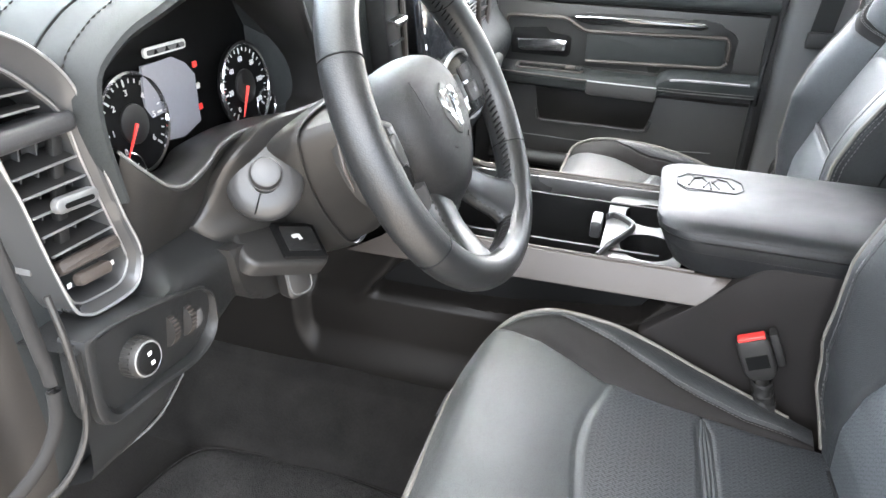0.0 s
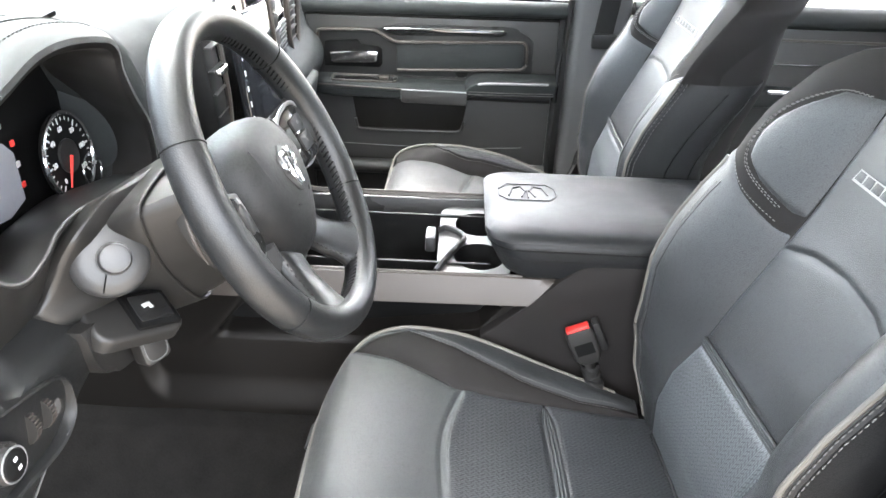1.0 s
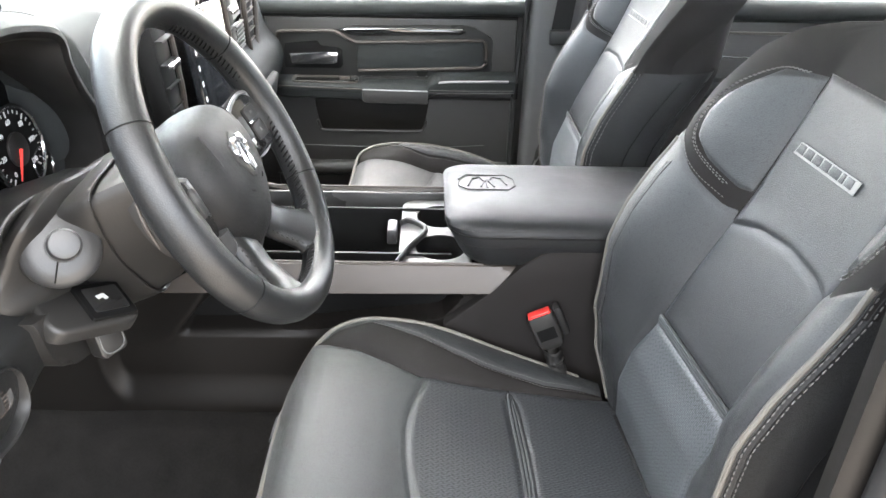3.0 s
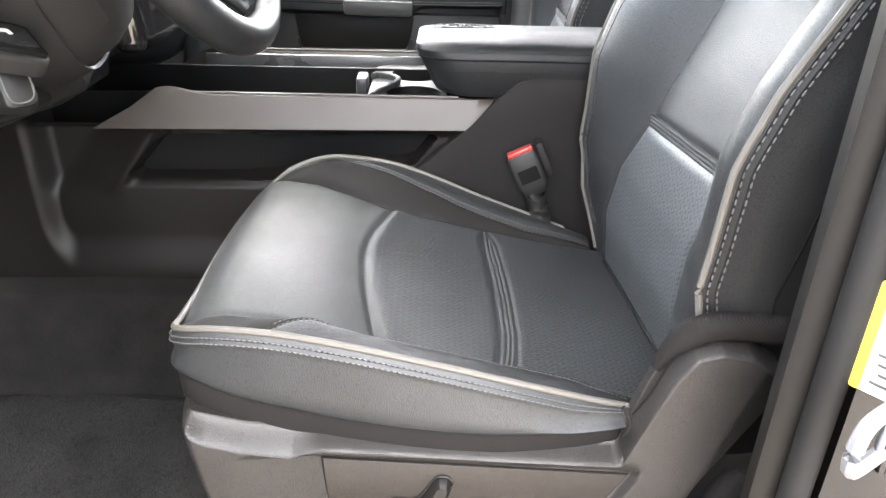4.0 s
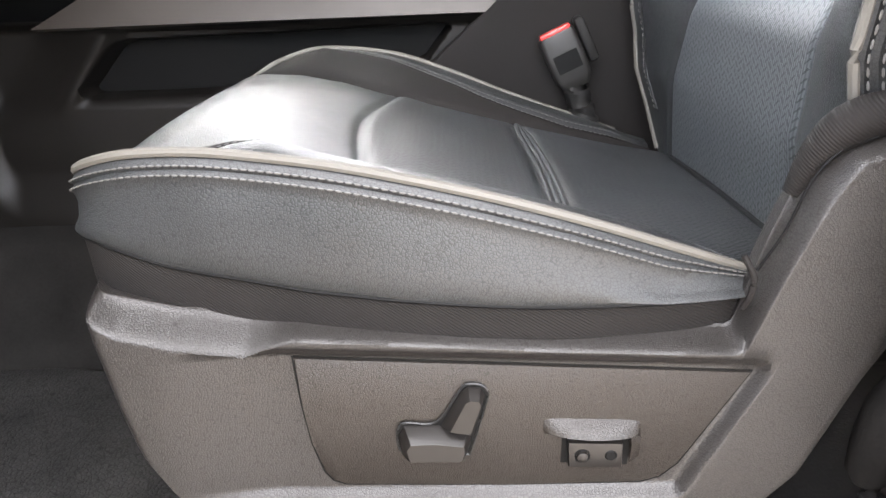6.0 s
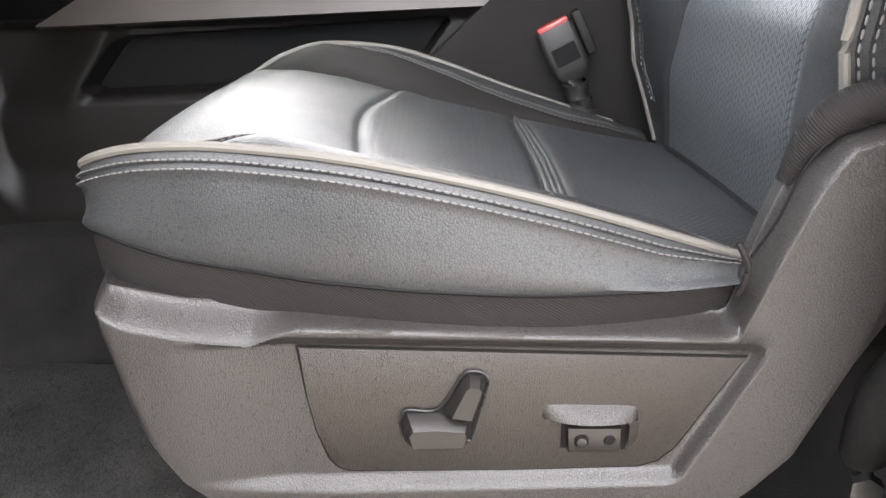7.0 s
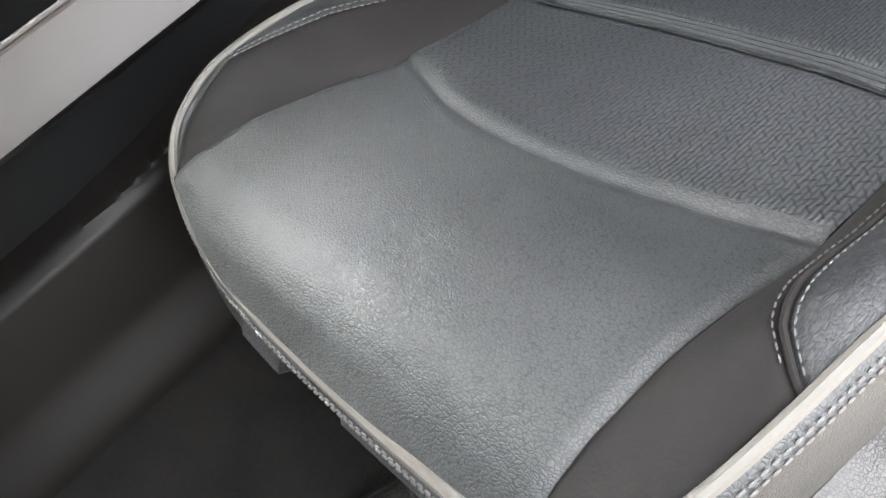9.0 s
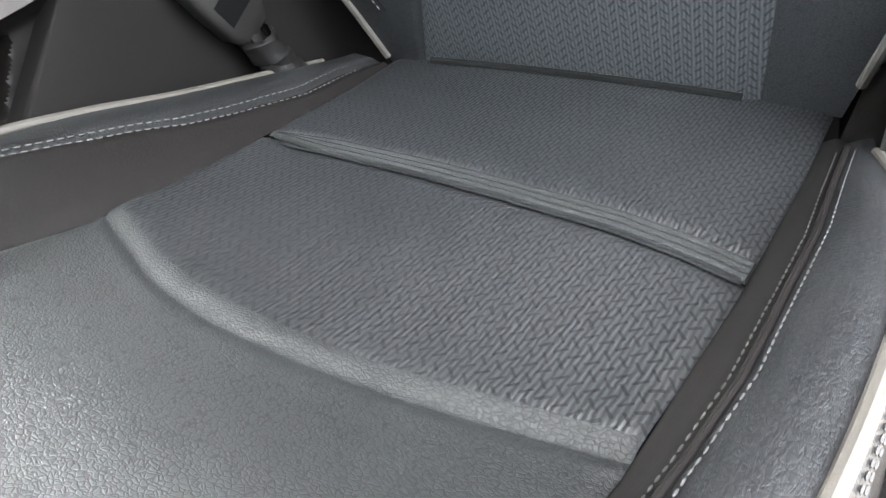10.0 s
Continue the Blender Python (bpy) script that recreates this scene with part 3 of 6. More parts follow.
    # dark tube that draws the seam together with the shadow under the skirt
    part("band_seam_shadow", tube(place(np.c_[LOOP[:, :2] + nrm * (flare + .0005)[:, None], band_top + .0005]), .0014, 6), DARK, root)
    part("fabric_band", grid(place(np.array(rows))), TWILL, root, "dark ribbed twill band")
    # seat back -------------------------------------------------------------
    SK = lambda y: skew * (y - 0.235)
    BX = lambda z: I(z, [.26, .37, .44, .508, .58, .66, .71, .80, .86, .94], [.529, .509, .514, .539, .566, .601, .624, .659, .682, .716])
    WID = lambda z: I(z, [.26, .40, .50, .60, .68, .74, .80, .855, .884, .905, .92], [.175, .212, .216, .220, .220, .214, .216, .206, .180, .125, .06])
    BUL = lambda z: I(z, [.26, .33, .41, .48, .56, .625, .68, .72, .76, .79, .82, .855, .885, .92], [.0, .004, .012, .032, .058, .064, .060, .055, .055, .050, .040, .026, .010, .0])
    PI_, PO_ = (lambda z: I(z, [.26, .37, .50, .66, .85, .94], [.385, .354, .320, .314, .320, .32])), (lambda z: I(z, [.26, .37, .50, .66, .85, .94], [.110, .102, .098, .108, .110, .115]))

    def back_x(z, y):
        c = 0.235
        side = y > c
        e = PI_(z) if side else PO_(z)
        lim = c + WID(z) if side else c - WID(z)
        x = BX(z) + SK(y)
        if (y - e) * (1 if side else -1) > 0:
            k = min(1, abs(y - e) / max(1e-3, abs(lim - e)))
            x -= BUL(z) * (math.sin(k * math.pi * 0.62) ** 1.0) * 1.08
        return x

    def back_sheet(z0, z1, y0, y1, nu, nv, dip=.006, width=.012, sew=(1, 1, 1, 1)):
        P = np.zeros((nu, nv, 3))
        for a in range(nu):
            for b in range(nv):
                u, v = 0.5 - 0.5 * math.cos(math.pi * a / (nu - 1)), 0.5 - 0.5 * math.cos(math.pi * b / (nv - 1))
                z, y = .5, .2
                for _ in range(4):
                    y = y0(z) * (1 - v) + y1(z) * v
                    z = z0(y) * (1 - u) + z1(y) * u
                lx, ly = abs(z1(y) - z0(y)), abs(y1(z) - y0(z))
                d = [u * lx if sew[0] else 9, (1 - u) * lx if sew[1] else 9, v * ly if sew[2] else 9, (1 - v) * ly if sew[3] else 9]
                P[a, b] = back_x(z, y) + dip * max(math.exp(-(q / width) ** 2 * 2.2) for q in d), y, z
        return P

    c = 0.235
    ZS = lambda y: I(y, [.07, .33], [.518, .507])
    ZA = lambda y: I(y, [.06, .10, .14, .2, .26, .33], [.655, .670, .684, .688, .680, .655])
    part("backrest_lower", grid(place(back_sheet(lambda y: .26 + 0 * y, lambda y: ZS(y) - .0062, PO_, PI_, 36, 44, .0030, .007, (0, 1, 1, 1)))), BACKPERF_LIT, root, "black leather pressed with a ribbed weave")
    part("backrest_middle", grid(place(back_sheet(lambda y: ZS(y) + .0062, ZA, PO_, PI_, 34, 44, .0030, .007))), LEATHER, root)
    part("backrest_upper", grid(place(back_sheet(ZA, lambda y: .855 + 0 * y, PO_, PI_, 34, 44, .0030, .007, (1, 1, 1, 1)))), LEATHER, root)
    for k in (-1, 0, 1):
        ys = np.linspace(.099, .319, 30)
        part("sewn_rib", tube(place([(back_x(ZS(y), y) + .0018, y, ZS(y) + k * .0050) for y in ys]), .003, 8), LEATHER_FINE, root)
    EDG_I, EDG_O = lambda z: c + WID(z), lambda z: c - WID(z)
    part("backrest_bolster", grid(place(back_sheet(lambda y: .27 + 0 * y, lambda y: I(y, [.33, .39, .45], [.678, .704, .738]), PI_, EDG_I, 50, 22, .0030, .006, (0, 1, 1, 0)))), LEATHER, root, "raised black leather bolster")
    part("backrest_bolster", grid(place(back_sheet(lambda y: .27 + 0 * y, lambda y: I(y, [.02, .06, .14], [.752, .715, .682]), EDG_O, PO_, 50, 22, .0030, .006, (0, 1, 0, 1)))), LEATHER, root, "raised black leather bolster")
    # matt yoke over the shoulders, with leather insets
    part("shoulder_inset", grid(place(back_sheet(lambda y: I(y, [.33, .41, .425], [.703, .738, .75]), lambda y: I(y, [.33, .377, .40, .413, .425], [.850, .845, .830, .812, .79]), PI_, lambda z: I(z, [.70, .74, .775, .81, .845], [.345, .408, .420, .412, .372]), 30, 24, .003, .006))), LEATHER, root)
    part("shoulder_inset", grid(place(back_sheet(lambda y: I(y, [.045, .06, .14], [.75, .738, .703]), lambda y: I(y, [.045, .057, .07, .093, .14], [.79, .812, .830, .845, .850]), lambda z: I(z, [.70, .74, .775, .81, .845], [.125, .062, .050, .058, .098]), PO_, 30, 24, .003, .006))), LEATHER, root)
    rows = []
    for z in np.r_[np.linspace(.665, .90, 34), .908, .914, .918]:
        rows.append([(back_x(z, c + WID(z) * t) + .0035, c + WID(z) * t, z) for t in np.linspace(-1, 1, 60)])
    last = np.array(rows[-1])
    for dx, dz in ((.004, .006), (.012, .010), (.03, .010), (.07, .0), (.10, -.03)):
        rows.append([tuple(v) for v in last + np.array((dx, 0, dz))])
    part("backrest_yoke", grid(place(rows)), SUEDE, root, "matt black cloth yoke")
    for s in (-1, 1):
        wing = []
        for dx, dy in ((.0035, 0), (.008, .003), (.02, .004), (.05, .002), (.10, -.01), (.13, -.03)):
            wing.append([(back_x(z, c + s * WID(z)) + dx, c + s * (WID(z) + dy), z) for z in np.linspace(.72, .918, 30)])
        part("yoke_side", grid(place(wing)), SUEDE, root)
    for s in (-1, 1):
        edge = spline([(.105, .704), (.172, .738), (.187, .775), (.178, .812), (.140, .846), (.10, .851)], 60)
        for off in (0.0, .004):
            part("thread", stitches(place([(back_x(z, c + s * (y + off)) + .0005, c + s * (y + off), z - off * .3) for y, z in edge]), .0042, .002, .0008, (0, 0, 0)), THREAD, root, "pale grey stitching")
        if s > 0:
            low = spline([(.098, .682), (.155, .705), (.205, .734)], 40)
            part("thread", stitches(place([(back_x(z, c + s * y) + .0008, c + s * y, z + .006) for y, z in low]), .004, .002, .0006, (0, 0, 0)), THREAD, root)
    part("thread", stitches(place([(back_x(.855, y) + .001, y, .855) for y in np.linspace(PO_(.855), PI_(.855), 40)]), .006, .0015, .0010, (0, 0, 0)), THREAD, root)
    # back shell and outer sides
    rim_o = [(back_x(z, EDG_O(z)), EDG_O(z), z) for z in np.linspace(.30, .75, 60)]
    rim_i = [(back_x(z, EDG_I(z)), EDG_I(z), z) for z in np.linspace(.28, .725, 60)]
    for rim, s in ((rim_o, -1), (rim_i, 1)):
        rim = np.array(rim)
        part("piping", tube(place(rim), 0.0036, 8), PIPING, root, "cream leather piping")
        sides = []
        for dx, dy in ((0, 0), (.005, .003), (.009, .0015), (.013, .004), (.018, .003), (.035, .008), (.07, .010), (.11, .006), (.15, -.006), (.17, -.03), (.175, -.06)):
            q = rim.copy()
            q[:, 0] += dx
            q[:, 1] += s * dy
            sides.append(q)
        for dx, dy in ((.075, .0105), (.125, .004)):
            q = rim.copy()
            q[:, 0] += dx + (q[:, 2] - .5) * .12
            q[:, 1] += s * dy
            part("side_seam", tube(place(q[::3]), .0012, 5), DARK, root)
        part("backrest_side", grid(place(sides)), BACKSIDE, root)
        for dx, dy in ((.007, .0035), (.0155, .0048)):
            q = rim.copy()
            q[:, 0] += dx
            q[:, 1] += s * dy
            part("thread", stitches(place(q), .0060, .0024, .0009, (0, 0, 0)), THREAD, root, "thick pale double stitching")
    inl = [(back_x(z, c + WID(z) - .028) - .001, c + WID(z) - .028, z) for z in np.linspace(.33, .70, 60)]
    part("thread", stitches(place(inl)), THREAD, root)
    part("bolster_seam", tube(place([(back_x(z, c + WID(z) - .033) + .0006, c + WID(z) - .033, z) for z in np.linspace(.33, .70, 60)]), .0016, 6), SMOOTH, root, "rolled seam")
    # cord where the backrest meets the cushion
    cord = []
    for y in np.linspace(PO_(.30) + .012, PI_(.30) - .004, 30):
        z = .30
        for _ in range(12):
            z = .5 * z + .5 * cushion_z(back_x(z, y), y)
        cord.append((back_x(z, y) - .0020, y, z + .0022))
    part("rear_cord", tube(place(cord), .0034, 8), SMOOTH, root, "rolled leather cord behind the cushion")
    shell = []
    for z in np.linspace(.20, .922, 30):
        w = I(z, [.2, .4, .7, .80, .855, .884, .905, .922], [.17, .205, .212, .208, .198, .170, .115, .05])
        d = I(z, [.2, .4, .7, .88, .92], [.15, .17, .16, .10, .05])
        row = []
        for a in np.linspace(0, math.pi, 24):
            row.append((I(z, [.2, .4, .6, .8, .96], [.56, .55, .59, .665, .74]) + .02 + d * math.sin(a) ** .7, c - w * math.cos(a), z))
        shell.append(row)
    part("back_shell", grid(place(shell)), SUEDE, root, "matt black rear cover")
    # head restraint
    hr = []
    for z in np.linspace(.925, 1.11, 14):
        t = (z - 1.018) / .093
        k = math.sqrt(max(0, 1 - abs(t) ** 7))
        hr.append([(.765 + .05 * math.cos(a) * (.4 + .6 * k) + (z - 1) * .1, c + (.02 + .12 * k) * math.copysign(abs(math.sin(a)) ** .6, math.sin(a)), z) for a in np.linspace(0, 2 * math.pi, 30, endpoint=False)])
    head = part("headrest", grid(place(hr), False, True, True), LEATHER, root)
    for yy in (c - .06, c + .06):
        part("headrest_post", tube(place([(.750, yy, .89), (.768, yy, .98)]), .006, 8), CHROME, root)
    # lettering on the backrest
    n = Vector((-1, skew if mirror is None else -skew, .38)).normalized()
    ty = .222 if mirror is None else 2 * mirror - .222
    mt = facing((I(.778, [.71, .80], [.624, .659]) - .0045 + shift[0], ty + shift[1], .778 + shift[2]), n, (0, 0, 1))
    mt = mt @ pose(0, 0, -0.0004, 0, 3.2, 0) @ Matrix.Diagonal((.96, .96, 1, 1))
    badge = part("badge_outline", prism([(-.0635, -.0085), (.0545, -.0085), (.0545, .0078), (-.0605, .0078)], .0006, mt, .0002), BADGE, root, "pale embroidered outline of a badge")
    for k, w_ in enumerate((.0135, .0150, .0150, .0150, .0180, .0075, .0135)):
        y0 = -.0535 + (0, .0165, .0330, .0495, .0672, .0815, .0935)[k]
        part("badge_block", prism([(y0 - w_ / 2, -.0052), (y0 + w_ / 2, -.0052), (y0 + w_ / 2 - .001, .0062), (y0 - w_ / 2 + .001, .0062)], .0005, mt @ pose(0, 0, .0006), .0001), LEATHER, badge, "grey embroidered block")
    # recliner cuff
    cuff = spline([(.483, .014, .358), (.492, .010, .384), (.505, .008, .400), (.526, .008, .409), (.560, .010, .409), (.62, .012, .400)], 24)
    part("recliner_cuff", tube(place(cuff), I(np.linspace(0, 1, 24), [0, .3, 1], [.006, .0135, .015]), 12), TWILL, root, "ribbed black cloth cuff at the recliner")
    fold = spline([(.452, -.002, .322), (.459, -.005, .308), (.459, -.004, .295), (.457, .0, .284)], 16)
    part("cover_fold", tube(place(fold), .0022, 8), SUEDE, root)
    # plastic base shield ----------------------------------------------------
    ZT = lambda x: I(x, [.0, .03, .08, .155, .23, .31, .384, .45, .456, .470, .479, .490, .506, .534, .562, .60], [.304, .299, .287, .281, .278, .2735, .270, .2655, .269, .322, .350, .377, .394, .401, .396, .368])
    LED = lambda x: I(x, [.0, .028, .045, .081, .129, .16, .232, .344, .45, .458, .478, .495, .51, .534, .562, .60], [.292, .287, .275, .266, .260, .272, .2675, .260, .2555, .2585, .314, .358, .384, .390, .384, .355])
    ZB = lambda x: I(x, [.03, .044, .064, .085, .108, .19, .285, .382, .45, .479, .507, .536, .60], [.200, .184, .146, .126, .116, .104, .100, .100, .104, .128, .160, .235, .33])
    REAR = lambda z: I(z, [.115, .157, .235, .30, .344, .40], [.466, .500, .532, .550, .562, .585])
    poly = [(.158, .255), (.161, .215), (.165, .185), (.172, .160), (.178, .1525), (.187, .149), (.308, .1465), (.398, .147), (.412, .1515), (.424, .163), (.4665, .2375)]
    XF = lambda z: I(z, [.06, .10, .13, .168, .219, .271, .30], [.075, .052, .040, .031, .021, .014, .012])

    def inside(x, z):
        hit = False
        for (xa, za), (xb, zb) in zip(poly, poly[1:] + poly[:1]):
            if (za > z) != (zb > z) and x < (xb - xa) * (z - za) / (zb - za) + xa:
                hit = not hit
        return hit

    P = np.zeros((240, 150, 3))
    for a in range(240):
        for b in range(150):
            u, v = a / 239, b / 149
            x = XF(.2) * (1 - u) + .60 * u
            z = ZB(x) * (1 - v) + ZT(x) * v
            x = XF(z) * (1 - u) + .60 * u
            z = ZB(x) * (1 - v) + ZT(x) * v
            led = LED(x)
            if z > led:
                k = min(1, (z - led) / max(.008, ZT(x) - led))
                y = -.014 + .026 * k * k * (3 - 2 * k)
            else:
                y = -.014 + .05 * max(0, (led - z) - .01)**1.0 * I(x, [.0, .14, .17], [.55, .3, 0])
            if x > .06 and z < led:
                # the face falls back towards the switch panel, with a firm ledge below and behind it
                top, bot = I(x, [.15, .47], [.270, .2545]), .1345
                right = I(z, [.13, .16, .24], [.424, .438, .478])
                g = [max(0, 1 - v_) for v_ in ((top - z) / .014, (z - bot) / .012, (x - .06) / .095, (right - x) / .009)]
                k = max(0, 1 - math.sqrt(sum(v_ * v_ for v_ in g)))
                y += .010 * k * k * (3 - 2 * k)
            if z < .11:
                y += .35 * (.11 - z)
            y += .06 * max(0, 1 - (x - XF(z)) / .022) ** 2.5
            d = max(0, x - REAR(z))
            y += .45 * max(0, d - .004) + .10 * min(d, .004)
            P[a, b] = x, y, z
    lipz = P[:, -1:, :].copy()
    lipz[:, :, 1] += .014
    lipz[:, :, 2] -= .004
    P = np.concatenate([P, lipz], 1)
    groove = [(.463, .001, .310), (.476, -.001, .338), (.488, -.001, .372), (.503, -.001, .390), (.522, -.001, .397)]
    part("cover_groove", tube(place(spline(groove, 24)), .0010, 6), DARK, root)
    part("base_shield", grid(place(P)), SHIELD, root, "grained black plastic seat base cover")
    if power:
        # xz outlines: local x along the seat, local y up, local z outward
        def side(pts, y, depth, bev):
            pts = np.array(pts)
            bm = prism([(p[0], p[1]) for p in pts], depth, Matrix(((1, 0, 0, shift[0]), (0, 0, -1, y + shift[1]), (0, 1, 0, shift[2]), (0, 0, 0, 1))), bev)
            return bm
        cx, cz = .30, .195
        big = [(cx + (x - cx) * 1.010, cz + (z - cz) * 1.028) for x, z in poly]
        part("panel_gap", side(big, .004, .0086, 0), DARK, root)
        pan = part("switch_panel", side(poly, .004, .0098, .0012), PANEL, root, "flush brownish black switch panel")
        bez = [(.2255, .184), (.225, .193), (.227, .200), (.232, .203), (.253, .2035), (.270, .229), (.2755, .2335), (.2845, .2325), (.289, .226), (.2875, .218), (.277, .178), (.272, .1755), (.232, .1765)]
        brim = np.array(spline([(x, -.0072, z) for x, z in bez] + [(bez[0][0], -.0072, bez[0][1])], 90))[:-1]
        bezel = part("switch_bezel", side(brim[:, [0, 2]], -.0052, .0016, .0004), DARK, pan, "satin black switch surround")
        part("bezel_rim", tube(brim + np.array(shift), .0009, 6, True), SATIN, bezel)

        def lever(name, base, face, y0, y1, label):
            """A moulded lever: a base outline on the panel drawn in to a smaller, flat front face."""
            rows = []
            for k, y in ((0, y0), (.12, y0 - .004), (.82, y1 + .0022), (.95, y1 + .0005), (1.0, y1)):
                rows.append([(xa * (1 - k) + xb * k, y, za * (1 - k) + zb * k) for (xa, za), (xb, zb) in zip(base, face)])
            cen_ = np.mean(rows[-1], 0)
            rows.append([tuple(cen_ + (np.array(p_) - cen_) * .05) for p_ in rows[-1]])
            return part(name, grid(np.array(rows) + np.array(shift), False, True, True), LEVER, pan, label)

        lever("seat_slider", [(.2275, .1775), (.2265, .193), (.2305, .2005), (.252, .2005), (.2745, .1965), (.2775, .189), (.274, .1765)],
              [(.2345, .1785), (.2325, .188), (.2355, .1925), (.252, .193), (.2715, .1905), (.2725, .186), (.270, .178)], -.0055, -.0195, "satin black rocker lever")
        lever("recline_lever", [(.256, .2005), (.2595, .2065), (.2705, .2275), (.2755, .2315), (.284, .2305), (.2870, .2245), (.2775, .197)],
              [(.263, .2015), (.2645, .2055), (.2735, .2245), (.2765, .2265), (.2825, .2255), (.2840, .2225), (.2765, .199)], -.0055, -.0175, "satin black upright lever")
        hood = []
        for t in np.linspace(0, 1, 24):
            x = .327 + .069 * t
            s = math.sin(math.pi * min(1, t * 1.0)) ** .45 * I(t, [0, .25, 1], [.7, 1, 1])
            hood.append([(x, -.0050, .2045 - .003 * t), (x, -.0055 - .0045 * s, .2005 - .003 * t), (x, -.0055 - .0095 * s, .1950 - .003 * t), (x, -.0055 - .0105 * s, .1930 - .003 * t), (x, -.0055 - .002 * s, .1905 - .003 * t), (x, -.003, .1905 - .003 * t)])
        part("switch_hood", grid(place(hood)), PANEL, pan)
        part("hood_cheek", grid(place([[(.3885, -.0052, .192), (.397, -.0052, .199)], [(.3885, -.0125, .186), (.3975, -.0052, .186)], [(.3885, -.010, .168), (.3965, -.0052, .170)]])), PANEL, pan)
        part("lumbar_recess", side([(.3405, .166), (.3410, .1905), (.3885, .189), (.388, .163)], -.0052, .0010, 0), DARK, pan)
        sw = part("lumbar_switch", side([(.3455, .1665), (.3445, .1875), (.3825, .186), (.3830, .1655)], -.0052, .0078, .0016), LEVER, pan, "satin black lumbar rocker")
        part("switch_dot", disc(.0042, .004, facing((.3545 + shift[0], -.0138 + shift[1], .1765 + shift[2]), (0, -1, 0)), 18, .0016), LEVER, sw)
        part("dot_ring", tube([(.3545 + .0050 * math.cos(a) + shift[0], -.0131 + shift[1], .1765 + .0050 * math.sin(a) + shift[2]) for a in np.linspace(0, 2 * math.pi, 24, endpoint=False)], .0007, 5, True), DARK, sw)
        part("switch_dish", disc(.0048, .0012, facing((.3745 + shift[0], -.0132 + shift[1], .1765 + shift[2]), (0, -1, 0)), 18, 0, .0036), DARK, sw)
    part("seat_frame", box((.40, .34, .10), pose(.29 + shift[0], (.235 if mirror is None else 2 * mirror - .235) + shift[1], .16 + shift[2]), .02), DARK, root)
    for yy in (.08, .39):
        part("seat_rail", box((.42, .04, .07 + shift[2] if shift[2] > -.05 else .03), pose(.30 + shift[0], (yy if mirror is None else 2 * mirror - yy) + shift[1], .075 + shift[2] / 2), .006), DARK, root)
    return root


make_seat(None, (0, 0, 0), "driver_seat", "black leather bucket seat with cream piping and power switches", True, -.08)
make_seat(0.655, (.012, .02, -.035), "passenger_seat", "black leather bucket seat with cream piping beside the console", False, .05)

# ---------------------------------------------------------------- centre console
con = thing("center_console", "tall black centre console with silver rails and open tray", "console", (.1, MID, .16))
NEAR, FAR = .510, .795
pk = [(-.204, .347), (-.2035, .340), (-.198, .3355), (-.185, .3345), (-.011, .3375), (.225, .368), (.238, .374), (.268, .413), (.262, .4175), (.049, .411), (-.138, .4055), (-.150, .402), (-.160, .395)]


def side_sheet(y0, s):
    """Moulded outer side of the console: a scooped field with a sloping front lip, and a long pocket in it."""
    xs, zs = np.r_[np.linspace(-.62, -.37, 12), np.linspace(-.365, .275, 300), np.linspace(.29, .62, 10)], np.linspace(.142, .434, 130)
    X, Z = np.meshgrid(xs, zs, indexing="ij")
    u, v, r = X + .356, (Z - .176) * .5, .050
    inset = np.where((u < r) & (v < r), r - np.hypot(r - u, r - v), np.minimum(u, v))
    ease = lambda k: np.clip(k, 0, 1) ** 2 * (3 - 2 * np.clip(k, 0, 1))
    d = .018 * ease(inset / .034) * ease((.436 - Z) / .022)
    # sloping facet ahead of the pocket
    along = (X + .236) - (Z - .328) * .742
    low = ease((Z - .300) / .040) * ease((.432 - Z) / .012)
    d += (.016 * ease(-along / .09) * ease((X + .345) / .03) - .006 * np.exp(-((along - .010) / .016) ** 2)) * low
    facet = .012 * ease((along - .012) / .030) * ease((Z - .322) / .016) * ease((.424 - Z) / .008) * ease((.10 - X) / .20)
    p = np.array(pk)
    dist, hit = np.full(X.shape, 9.0), np.zeros(X.shape, bool)
    for (xa, za), (xb, zb) in zip(p, np.roll(p, -1, 0)):
        t = np.clip(((X - xa) * (xb - xa) + (Z - za) * (zb - za)) / ((xb - xa) ** 2 + (zb - za) ** 2), 0, 1)
        dist = np.minimum(dist, np.hypot(X - xa - t * (xb - xa), Z - za - t * (zb - za)))
        cross = ((za > Z) != (zb > Z)) & (X < (xb - xa) * (Z - za) / (zb - za + 1e-12) + xa)
        hit ^= cross
    inside = np.where(hit, dist, -dist)
    d += facet + (.050 - facet) * ease((inside + .003) / .008)
    return grid(np.stack([X, y0 + s * d, Z], 2))


